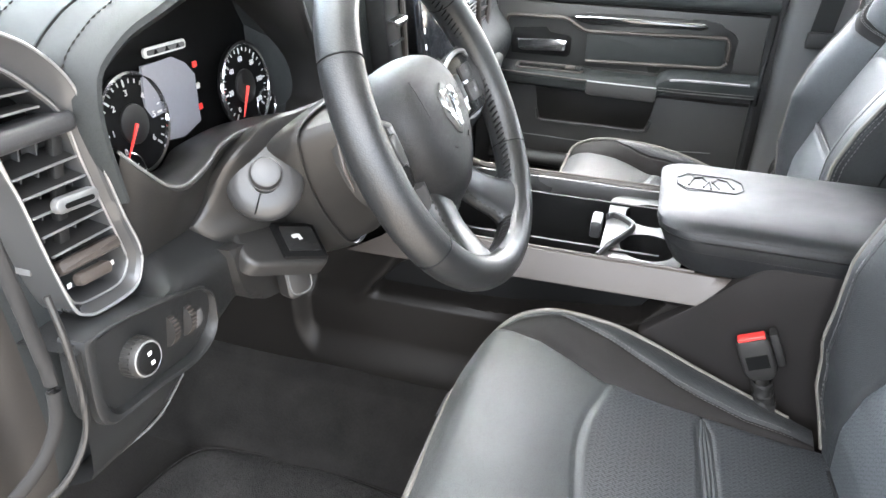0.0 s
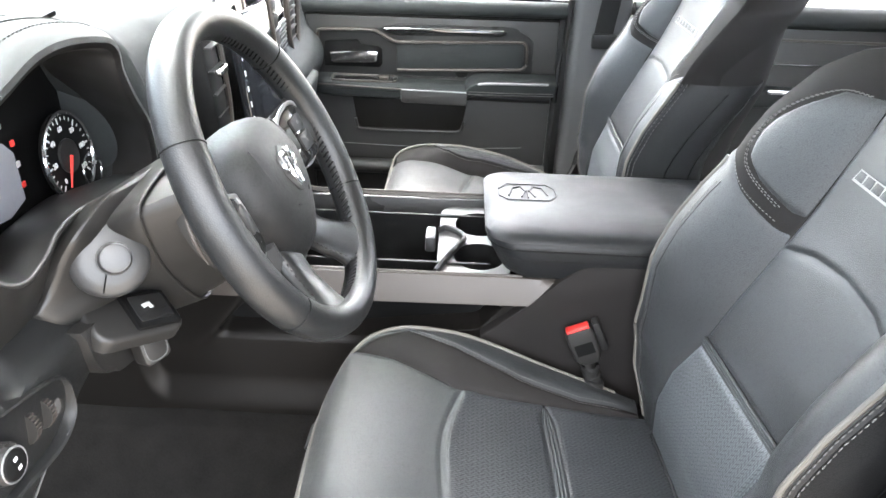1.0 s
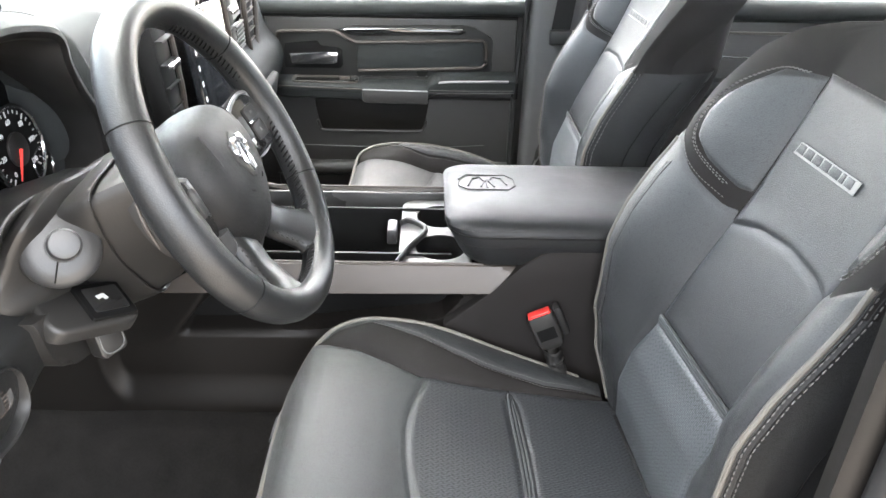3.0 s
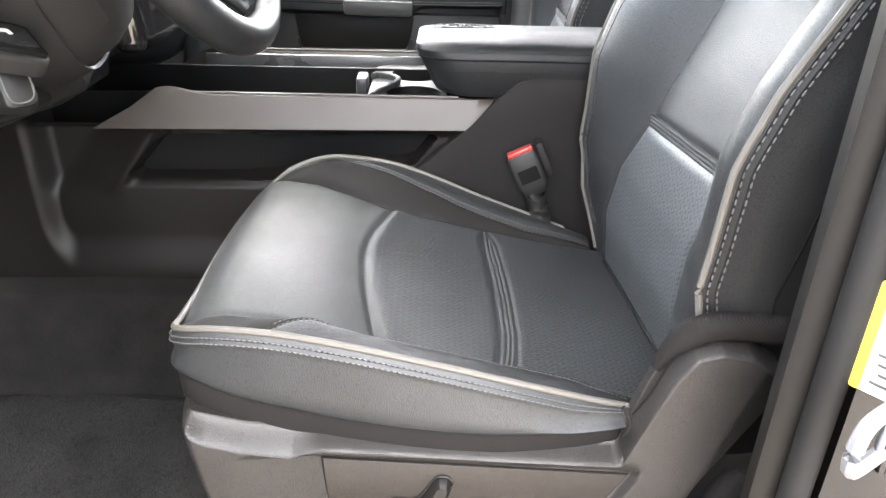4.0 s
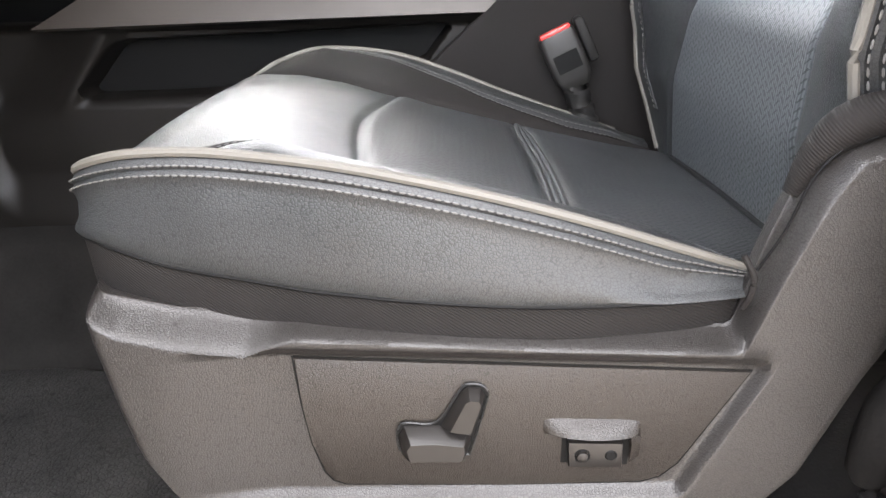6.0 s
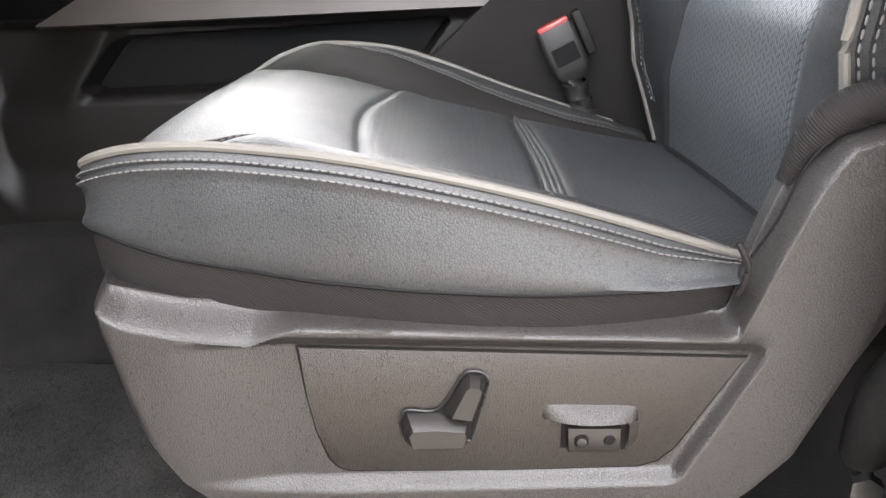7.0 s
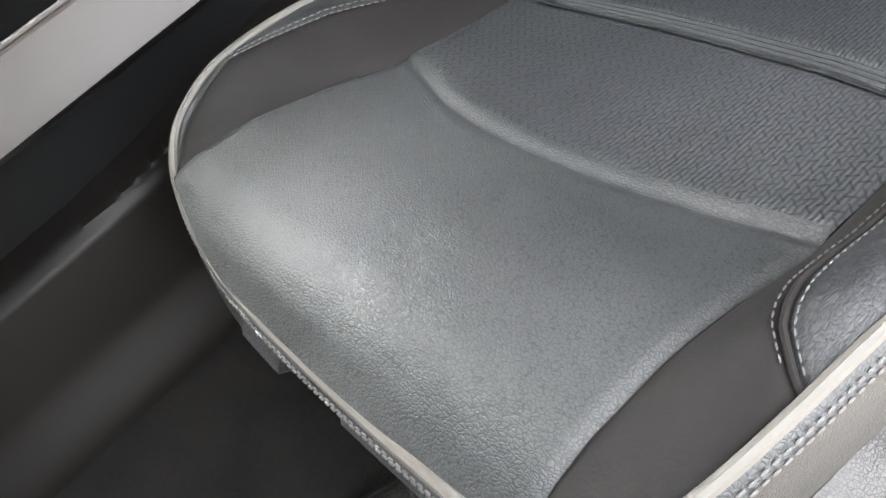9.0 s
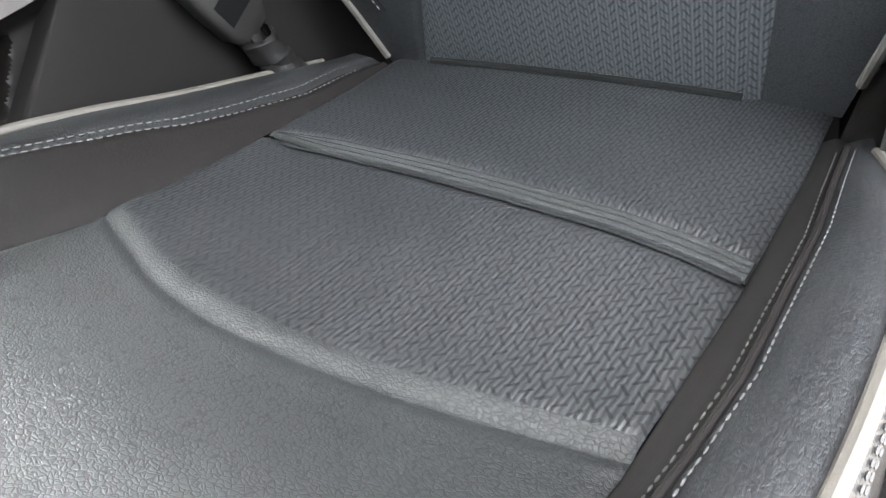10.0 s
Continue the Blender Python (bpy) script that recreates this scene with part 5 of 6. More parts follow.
def dash_section(y):
    """Outline in x and z from the windscreen to the toe board, at a place across the cab."""
    end = [(-.72, .86), (-.40, .900), (-.300, .893), (-.268, .865), (-.252, .78), (-.245, .70), (-.242, .66), (-.240, .62), (-.240, .56), (-.255, .50), (-.32, .44), (-.52, .40)]
    clu = [(-.72, .87), (-.42, .905), (-.33, .90), (-.305, .87), (-.305, .80), (-.305, .742), (-.300, .70), (-.275, .66), (-.262, .62), (-.27, .54), (-.33, .46), (-.52, .42)]
    bul = [(-.72, .88), (-.42, .905), (-.285, .893), (-.228, .870), (-.205, .825), (-.195, .78), (-.195, .74), (-.20, .68), (-.215, .62), (-.245, .54), (-.33, .48), (-.52, .44)]
    mid = [(-.72, .88), (-.42, .895), (-.27, .880), (-.215, .862), (-.192, .82), (-.188, .77), (-.186, .70), (-.19, .64), (-.20, .58), (-.23, .52), (-.30, .48), (-.52, .46)]
    pas = [(-.72, .86), (-.45, .85), (-.34, .825), (-.285, .79), (-.262, .74), (-.250, .68), (-.235, .62), (-.20, .575), (-.195, .53), (-.215, .48), (-.28, .42), (-.52, .38)]
    keys = [(-.125, end), (.005, end), (.03, clu), (.335, clu), (.375, bul), (.45, bul), (.50, mid), (.80, mid), (.90, pas), (1.50, pas)]
    for (ya, a), (yb, b) in zip(keys, keys[1:]):
        if y <= yb:
            k = min(1, max(0, (y - ya) / (yb - ya)))
            k = k * k * (3 - 2 * k)
            return np.array(a) * (1 - k) + np.array(b) * k
    return np.array(pas)


ys = np.r_[np.linspace(-.125, .06, 30), np.linspace(.07, .31, 14), np.linspace(.32, .56, 36), np.linspace(.58, 1.5, 40)]
rows = []
for y in ys:
    s2 = spline(dash_section(y), 70)
    rows.append([(x, y, z) for x, z in s2])
part("dash_skin", grid(rows), SOFT, dash, "grained black soft skin")
cap = spline(dash_section(-.125), 70)
endcap = [[(x, -.125, z) for x, z in cap]]
for f, dy in ((.985, -.012), (.955, -.022), (.9, -.028), (.6, -.03)):
    endcap.append([(-.60 + (x + .60) * f, -.125 + dy, .66 + (z - .66) * f) for x, z in cap])
part("end_cover", grid(endcap), CONSOLE, dash, "black plastic end cover")
part("end_seal", tube(spline([(-.235, -.160, .93), (-.210, -.152, .85), (-.200, -.148, .754), (-.198, -.145, .702), (-.197, -.143, .660), (-.199, -.146, .625), (-.205, -.156, .600), (-.214, -.170, .580), (-.232, -.188, .555)], 60), .0044, 10, flat=1.3), RUBBER, dash, "black rubber door seal")
part("end_edge", tube(spline([(-.205, -.118, .72), (-.195, -.122, .68), (-.190, -.126, .631), (-.192, -.131, .596), (-.20, -.15, .565), (-.22, -.17, .54)], 40), .003, 8), PLASTIC, dash)
# hood over the instruments
HX = -.190
rim = spline([(-.012, .752), (-.020, .785), (-.026, .812), (-.028, .832), (-.027, .848), (-.022, .864), (-.002, .877), (.021, .886), (.086, .900), (.140, .911), (.195, .909), (.262, .894), (.288, .880), (.291, .856), (.308, .820), (.334, .778), (.336, .735), (.318, .720)], 80)
tan = np.gradient(rim, axis=0)
nrm = np.stack([-tan[:, 1], tan[:, 0]], 1)
nrm /= np.linalg.norm(nrm, axis=1)[:, None]
hood = []
for dx, out in ((-.10, -.022), (-.05, -.014), (-.01, -.005), (-.001, -.002), (.003, .004), (.002, .010), (-.006, .017), (-.022, .022), (-.05, .025), (-.10, .026), (-.17, .024)):
    flare = I(np.arange(80), [44, 60, 80], [0, .045, .07]) * max(0, min(1, (-dx - .004) / .09)) * (out < 0)
    thin, sunk = I(np.arange(80), [0, 8, 26], [.5, .6, 1]), I(np.arange(80), [0, 8, 24], [.016, .010, 0])
    hood.append([(HX + dx - q, p[0] + n[0] * (out * w + g), p[1] + n[1] * (out * w + g)) for p, n, g, w, q in zip(rim, nrm, flare, thin, sunk)])
hd = part("cluster_hood", grid(hood[3:]), SOFT, dash, "stitched black hood over the gauges")
part("hood_lining", grid(hood[:5]), PLASTIC, hd)
line = np.array(hood[8])[4:58]
part("hood_seam", tube(line, .0016, 6), DARK, hd)
for k in (7, 9):
    part("thread", stitches(np.array(hood[k])[4:58], .0045, .0025, .0008, (0, 0, .0008)), SUEDE, hd)
lip = spline([(-.206, -.017, .800), (-.200, .004, .774), (-.200, .026, .753), (-.200, .049, .742), (-.200, .071, .743), (-.200, .092, .748), (-.200, .115, .757), (-.200, .153, .758), (-.200, .214, .746), (-.200, .30, .730)], 70)
back_ = spline([(-.296, .012, .795), (-.296, .03, .765), (-.292, .075, .722), (-.284, .122, .712), (-.282, .149, .724), (-.280, .181, .726), (-.280, .221, .724), (-.280, .27, .716), (-.280, .358, .69)], 70)
drop_ = np.stack([lip[:, 0] - .030, lip[:, 1] + .012, np.minimum(lip[:, 2] - .02, I(lip[:, 1], [-.03, .03, .11, .3], [.665, .664, .664, .60]))], 1)
liprow = [back_, back_ * .5 + lip * .5 + np.array((0, 0, .004)), back_ * .08 + lip * .92 + np.array((0, 0, .001)), lip + np.array((.004, 0, -.001)), lip + np.array((.006, -.001, -.006)), lip * .85 + drop_ * .15 + np.array((.002, 0, -.002)), lip * .4 + drop_ * .6, drop_]
part("cluster_surround", grid(liprow), PLASTIC, dash, "black moulded surround under the gauges")
part("surround_edge", tube(lip + np.array((.0045, -.0005, -.002)), .0016, 6), GREYTRIM, dash)

# instrument cluster
clus = thing("instrument_cluster", "dark instrument cluster with two chrome-ringed gauges and grey display", "gauge", (-.288, .2, .70))
part("backing", box((.006, .40, .20), pose(-.298, .18, .80)), DARK, clus)


def gauge(cx, cy, cz, r, numbers, a0, a1, needle, small):
    g = part("gauge_face", disc(r, .003, facing((cx, cy, cz), (1, 0, .12)), 40), DARK, clus, "black gauge face with white figures")
    m = facing((cx + .0025, cy, cz), (1, 0, .12))
    part("gauge_ring", tube([tuple(m @ Vector((r * math.cos(a), r * math.sin(a), .002))) for a in np.linspace(0, 2 * math.pi, 48, endpoint=False)], .0026, 6, True), CHROME, g, "chrome ring")
    ticks = bmesh.new()
    n = (len(numbers) - 1) * 4
    for k in range(n + 1):
        a = radians(a0 + (a1 - a0) * k / n)
        l = .007 if k % 4 == 0 else .004
        box((l, .0013 if k % 4 else .002, .0006), m @ pose((r - .005 - l / 2) * math.cos(a), (r - .005 - l / 2) * math.sin(a), .001, 0, 0, math.degrees(a)), bm=ticks)
    part("gauge_ticks", ticks, WHITE, g)
    for k, t in enumerate(numbers):
        a = radians(a0 + (a1 - a0) * k / (len(numbers) - 1))
        strip_text(t, .0088, m @ pose((r - .018) * math.cos(a), (r - .018) * math.sin(a), .001), WHITE, g, "gauge_figure")
    a = radians(needle)
    part("needle", tube([tuple(m @ Vector((0, 0, .004))), tuple(m @ Vector(((r - .012) * math.cos(a), (r - .012) * math.sin(a), .004)))], np.array([.0022, .001]), 6), NEEDLE, g, "red needle")
    part("needle_hub", disc(.020, .003, m @ pose(0, 0, .001), 24, .001), PLASTIC, g)
    if small:
        sy, sz, sr = small
        m2 = facing((cx + .0035, cy + sy, cz + sz), (1, 0, .12))
        s = part("small_gauge", disc(sr, .003, m2, 28), DARK, g)
        part("small_ring", tube([tuple(m2 @ Vector((sr * math.cos(a), sr * math.sin(a), .002))) for a in np.linspace(0, 2 * math.pi, 32, endpoint=False)], .0018, 6, True), CHROME, s)
        part("small_needle", tube([tuple(m2 @ Vector((0, 0, .003))), tuple(m2 @ Vector((sr * .6, sr * .3, .003)))], .0009, 5), WHITE, s)
    return g


gauge(-.268, .283, .758, .050, ["0", "20", "40", "60", "80", "100", "120"], 225, -45, 236, (.040, -.036, .021))
gauge(-.286, .103, .770, .049, ["0", "1", "2", "3", "4", "5", "6"], 225, -45, 228, (-.02, -.045, .020))
scr = [(.130, .820), (.178, .818), (.200, .806), (.214, .79), (.213, .736), (.18, .729), (.150, .735), (.125, .78)]
part("display", prism([(y, z) for y, z in scr], .003, Matrix(((0, 0, 1, -.287), (1, 0, 0, 0), (0, 1, 0, 0), (0, 0, 0, 1)))), SCREEN, clus, "information display, its haze reflection painted as pale grey")
gs_ = part("gear_strip", prism(rounded(.068, .010, .004), .003, facing((-.281, .164, .8305), (1, 0, .1)) @ pose(0, 0, 0, 0, 0, -4), .001), WHITE, clus, "pale gear indicator strip")
part("gear_field", prism(rounded(.060, .005, .002), .0012, facing((-.278, .164, .8305), (1, 0, .1)) @ pose(0, 0, 0, 0, 0, -4)), GREYTRIM, gs_)
for k in range(3):
    part("gear_mark", prism([(-.003, -.0022), (.003, -.0022), (0, .0026)], .001, facing((-.2768, .146 + k * .018, .8318 - k * .0012), (1, 0, .1))), DARK, gs_)
for k, mt_ in enumerate((NEEDLE, WHITE, NEEDLE)):
    part("warning_lamp", box((.002, .006, .006), pose(-.284, .216, .80 - k * .024)), mt_, clus)

# left air vent pod
vent = thing("air_vent", "tall air vent with silver frame and louvres at the dashboard end", "air vent", (-.22, -.05, .66))
fo = spline([(-.135, .905), (-.123, .834), (-.114, .797), (-.105, .744), (-.094, .692), (-.083, .678), (-.066, .671), (-.024, .668), (-.009, .684), (-.006, .705), (-.018, .745), (-.030, .80), (-.036, .848), (-.043, .868), (-.060, .889), (-.083, .907), (-.110, .917), (-.135, .905)], 120)[:-1]
fi = spline([(-.124, .885), (-.114, .826), (-.106, .785), (-.098, .740), (-.0905, .704), (-.085, .692), (-.072, .686), (-.036, .681), (-.023, .690), (-.021, .702), (-.031, .742), (-.044, .795), (-.050, .828), (-.056, .843), (-.070, .860), (-.091, .881), (-.112, .893), (-.124, .885)], 120)[:-1]
vx = lambda p, dx: np.c_[np.full(len(p), -.212 + dx), p]
rows = [vx(fo, -.035), vx(fo, -.004), vx(fo * .93 + fi * .07, .003), vx(fo * .85 + fi * .15, .0035), vx(fo * .72 + fi * .28, -.001), vx(fo * .22 + fi * .78, -.005), vx(fo * .10 + fi * .90, -.003), vx(fi, -.005), vx(fi, -.040)]
part("frame", grid(rows, False, True), VENTPAINT, vent, "satin grey vent frame")
part("frame_edge", tube(vx(fo * .90 + fi * .10, .003), .0014, 6, True), BRIGHT, vent)
part("frame_edge", tube(vx(fo * .08 + fi * .92, -.003), .0010, 6, True), BRIGHT, vent)
part("duct", prism([tuple(p) for p in fi], .004, Matrix(((0, 0, 1, -.252), (1, 0, 0, 0), (0, 1, 0, 0), (0, 0, 0, 1)))), DARK, vent)
for zl, zr, yl, yr in ((.809, .804, -.110, -.047), (.792, .786, -.106, -.043), (.775, .768, -.102, -.038), (.757, .751, -.098, -.033), (.738, .732, -.094, -.028)):
    lv = part("louvre", grid([[(x_, yl, zl + dz), (x_, yr, zr + dz)] for x_, dz in ((-.240, .006), (-.2165, .0006), (-.2155, 0), (-.2165, -.0006), (-.240, .0045))], True), PLASTIC, vent)
    part("louvre_edge", tube([(-.2158, yl, zl), (-.2158, yr, zr)], .0011, 6), BRIGHT, lv)
for k in range(4):
    y = -.092 + k * .017
    part("vane", box((.014, .0016, .100), pose(-.240, y, .772, -12, 0, 0)), GREYTRIM, vent)
part("tab_bar", box((.008, .011, .105), pose(-.228, -.063, .770, -12, 0, 0), .002), PLASTIC, vent)
tb_ = part("slide_tab", prism(rounded(.044, .0125, .006), .007, facing((-.213, -.064, .7745), (1, 0, .1)) @ pose(0, 0, 0, 0, 0, -8), .002), BRIGHT, vent, "bright louvre tab")
part("tab_inset", prism(rounded(.030, .004, .002), .001, facing((-.2058, -.064, .7745), (1, 0, .1)) @ pose(0, 0, 0, 0, 0, -8)), DARK, tb_)
part("upper_divider", prism(rounded(.078, .016, .006), .024, facing((-.232, -.083, .8345), (1, 0, .1)) @ pose(0, 0, 0, 0, 0, -4), .005, 3), BOSS, vent)
for zl in (.853, .866):
    lv = part("louvre", box((.016, .050, .0016), pose(-.226, -.093, zl, -6)), PLASTIC, vent)
    part("louvre_edge", tube([(-.2178, -.118, zl + .0025), (-.2178, -.068, zl - .0025)], .0010, 6), BRIGHT, lv)
part("lower_ledge", prism(rounded(.066, .012, .004), .014, facing((-.226, -.057, .7165), (1, 0, .5)) @ pose(0, 0, 0, 0, 0, -6), .004), SILVER, vent)
part("air_dial", prism(rounded(.037, .011, .0045), .008, facing((-.218, -.060, .7045), (1, 0, .2)) @ pose(0, 0, 0, 0, 0, -8), .003), SILVER, vent, "grey thumb dial")
for yy, zz in ((-.085, .707), (-.036, .701)):
    part("dial_mark", box((.001, .004, .004), pose(-.2165, yy, zz)), WHITE, vent)

# light switch panel
sw = thing("light_switch_panel", "black headlamp switch panel with round knob and thumb wheels", "switch", (-.19, -.03, .55))
ol = spline([(-.113, .670), (-.106, .675), (-.055, .667), (.030, .640), (.054, .626), (.063, .604), (.056, .571), (.019, .560), (-.043, .572), (-.087, .578), (-.108, .585), (-.117, .608), (-.113, .670)], 90)[:-1]
oc_ = np.array((-.030, .616))
sx = lambda f, x_, sh=0.0: np.c_[np.full(len(ol), x_), oc_ + (ol - oc_) * f + np.array((sh, 0))]
part("panel_rim", grid([sx(1.0, -.215), sx(1.0, -.196), sx(.985, -.190), sx(.95, -.1885), sx(.90, -.190, .004), sx(.86, -.197, .006), sx(.85, -.202, .006)], False, True), KNEE, sw, "rounded black rim")
part("panel", prism([tuple(p) for p in oc_ + (ol - oc_) * .87 + np.array((.006, 0))], .004, Matrix(((0, 0, 1, -.2045), (1, 0, 0, 0), (0, 1, 0, 0), (0, 0, 0, 1)))), DARK, sw)
kn = facing((-.190, -.060, .624), (1, -.05, .10))
k_ = part("knob", disc(.0188, .026, kn, 40, .003, .0172), PLASTIC, sw, "ribbed black rotary knob")
part("knob_cap", disc(.0138, .003, kn @ pose(0, 0, .0130), 32, .001), DARK, k_)
part("knob_ring", tube([tuple(kn @ Vector((.0155 * math.cos(a), .0155 * math.sin(a), .0125))) for a in np.linspace(0, 2 * math.pi, 40, endpoint=False)], .0009, 6, True), BRIGHT, k_)
for a in range(0, 360, 15):
    part("knob_rib", box((.0012, .0016, .018), kn @ pose(.0184 * math.cos(radians(a)), .0184 * math.sin(radians(a)), -.002, 0, 0, a)), PLASTIC, k_)
for px_, py_ in ((.001, .005), (.002, -.005)):
    part("knob_mark", box((.0045, .0035, .0008), kn @ pose(px_, py_, .0146), .0003), WHITE, k_)
for a in (128, 110, 92, 76, 62, 205):
    part("print_mark", box((.0008, .0034, .0026), pose(-.2002, -.060 + .031 * math.cos(radians(a)), .624 + .031 * math.sin(radians(a)))), THREAD, sw)
for yy, zz in ((-.009, .616), (.017, .611)):
    th_ = facing((-.203, yy, zz), (0, 1, -.15))
    tw = part("thumb_wheel", disc(.018, .008, th_, 28, .0015), PLASTIC, sw)
    for k in range(-4, 5):
        a = radians(k * 12)
        part("wheel_rib", box((.0014, .0014, .0075), th_ @ pose(*((.0182 * Vector((-math.cos(a) if (th_.to_3x3() @ Vector((1, 0, 0))).x < 0 else math.cos(a), math.sin(a), 0)))[:2]), 0)), SILVER, tw)
for yy in (.001, .007):
    part("wheel_divider", box((.004, .0022, .026), pose(-.199, yy, .614 - yy * .2, 8)), BRIGHT, sw)
part("blank_plate", prism([(-.005, -.018), (.007, -.014), (.006, .016), (-.004, .020)], .008, facing((-.203, .038, .607), (1, 0, 0)), .002), GREYTRIM, sw)

# knee panel under the column
kp = thing("knee_panel", "black plastic knee panel with pedal switch and brake release", "panel", (-.18, .13, .55))
edge_z = lambda y: I(y, [-.125, -.06, -.038, .026, .106, .16, .23, .36, .50], [.672, .668, .659, .649, .641, .620, .60, .64, .66])
base_z = lambda y: I(y, [-.125, -.07, -.03, .01, .06, .125, .24, .40, .50], [.530, .525, .525, .540, .556, .568, .525, .50, .50])
low = []
for y in np.linspace(-.125, .50, 70):
    e_, b_ = edge_z(y), base_z(y)
    r_ = I(y, [-.010, .018], [0, 1])
    low.append([(x, y, z) for x, z in spline([(-.262, e_ + .030 * r_), (-.228, e_ + .027 * r_), (-.203, e_ + .006 * r_), (-.197, e_ + .001), (-.1935, e_ - .008), (-.196, e_ * .5 + b_ * .5), (-.203, b_ + .012), (-.212, b_), (-.24, b_ - .015), (-.30, b_ - .03), (-.40, b_ - .04)], 40)])
part("lower_cover", grid(low), KNEE, kp, "grained black knee bolster")
part("panel_seam", tube(spline([(-.206, .012, .545), (-.208, -.030, .524), (-.213, -.072, .522), (-.22, -.10, .520)], 24), .0013, 6), GREYTRIM, kp)
part("pod_shell", prism([tuple(p) for p in spline([(.092, .648), (.13, .640), (.20, .60), (.265, .548), (.25, .524), (.18, .545), (.128, .566), (.103, .600), (.092, .648)], 40)[:-1]], .030, Matrix(((0, 0, 1, -.214), (1, 0, 0, 0), (0, 1, 0, 0), (0, 0, 0, 1))), .008, 3), PLASTIC, kp)
pu = Vector((.50, .80, -.33)).normalized()
pn = Vector((.50, -.05, .85))
pn = (pn - pu * pn.dot(pu)).normalized()
pv_ = pn.cross(pu)
bp = Matrix(((pu.x, pv_.x, pn.x, -.160), (pu.y, pv_.y, pn.y, .160), (pu.z, pv_.z, pn.z, .628), (0, 0, 0, 1)))
part("switch_pod", prism(rounded(.112, .062, .018), .020, bp @ pose(-.004, 0, -.020), .006, 3), PLASTIC, kp)
ps = part("pedal_switch", prism(rounded(.056, .050, .003), .005, bp @ pose(.016, .0, -.0005), .001), DARK, kp, "square black pedal adjust switch")
part("switch_key", prism(rounded(.044, .036, .003), .002, bp @ pose(.016, .0, .0045), .0005), GLOSS, ps)
part("switch_symbol", box((.009, .005, .0006), bp @ pose(.010, .003, .0069, 0, 0, 15)), WHITE, ps)
part("switch_symbol", box((.005, .008, .0006), bp @ pose(.015, .002, .0069, 0, 0, 15)), WHITE, ps)
rh = facing((-.166, .174, .575), (.7, -.4, .2))
part("release_handle", prism(rounded(.036, .044, .008), .020, rh, .004), PLASTIC, kp, "black parking brake release handle")
part("release_edge", tube(spline([tuple(rh @ Vector(v)) for v in ((-.014, .016, .0205), (-.013, -.012, .0205), (.0, -.018, .0205), (.013, -.012, .0205), (.014, .016, .0205))], 24), .0009, 6), GREYTRIM, kp)

# steering column
col = thing("steering_column", "black two-piece steering column cover with stalk", "steering column", (-.14, .2, .6))
ring = spline([(-.225, .086, .672), (-.214, .102, .692), (-.200, .110, .722), (-.185, .122, .746), (-.170, .164, .768), (-.165, .208, .764), (-.160, .299, .752), (-.160, .365, .74), (-.160, .40, .70), (-.160, .40, .60), (-.170, .353, .525), (-.165, .32, .546), (-.170, .253, .577), (-.185, .19, .620), (-.200, .130, .637), (-.212, .098, .650), (-.225, .086, .672)], 110)[:-1]
cc = np.array((-.146, .235, .675))
axd = np.array((math.cos(BETA), 0, math.sin(BETA)))
rows = [cc + (ring - cc) * .9 - axd * .15, cc + (ring - cc) * .97 - axd * .06, ring - axd * .012]
for f, dx in ((1.0, 0), (.985, .003), (.95, .005), (.8, .005), (.6, .004), (.4, .0)):
    rows.append(cc + (ring - cc) * f + np.array((dx, 0, dx * .5)))
part("outer_cover", grid(rows, False, True), PLASTIC, col, "black outer column cover")
ring2 = spline([(-.13, .229, .775), (-.13, .167, .771), (-.13, .149, .756), (-.13, .164, .705), (-.13, .198, .649), (-.13, .257, .582), (-.13, .30, .562), (-.13, .345, .58), (-.13, .362, .65), (-.13, .350, .72), (-.13, .310, .768), (-.13, .229, .775)], 90)[:-1]
c2 = np.array((-.13, .255, .69))
rows = []
for f, d in ((.97, -.06), (1.0, -.012), (1.0, -.002), (.985, 0.002), (.96, 0), (.95, -.004), (.935, .0), (.90, .030), (.80, .050), (.5, .056)):
    rows.append(c2 + (ring2 - c2) * f + axd * d)
part("inner_cover", grid(rows, False, True), PLASTIC, col, "black inner column cover")
part("cover_edge", tube(c2 + (ring2 - c2) * .992 + axd * .001, .0014, 6, True), PLASTIC, col)
dm = facing((-.163, .136, .712), (.47, -.74, .48))
dome = [[tuple(dm @ Vector((r * math.cos(a), r * math.sin(a), z))) for a in np.linspace(0, 2 * math.pi, 40, endpoint=False)] for r, z in ((.041, -.024), (.0405, -.010), (.039, -.004), (.035, .0), (.026, .003), (.012, .004))]
part("stalk_boss", grid(dome, False, True), BOSS, col, "round grey stalk boss")
part("boss_seam", tube([tuple(dm @ Vector((-.006, -.012, .006))), tuple(dm @ Vector((-.014, -.033, .002)))], .0008, 5), DARK, col)
stalk = part("stalk", disc(.0135, .082, dm @ pose(0, 0, .041), 32, 0, .0125), PLASTIC, col, "black stalk pointing at the door")
part("stalk_cap", disc(.0150, .022, dm @ pose(0, 0, .086), 36, .004, .0142), BOSS, stalk)
part("stalk_ring", disc(.0162, .004, dm @ pose(0, 0, .072), 36, .001), PLASTIC, stalk)
part("shift_paddle", tube(spline([(-.066, .108, .778), (-.056, .099, .757), (-.045, .095, .737)], 16), I(np.linspace(0, 1, 16), [0, .5, 1], [.001, .0024, .001]), 8), SILVER, col, "thin silver paddle edge")

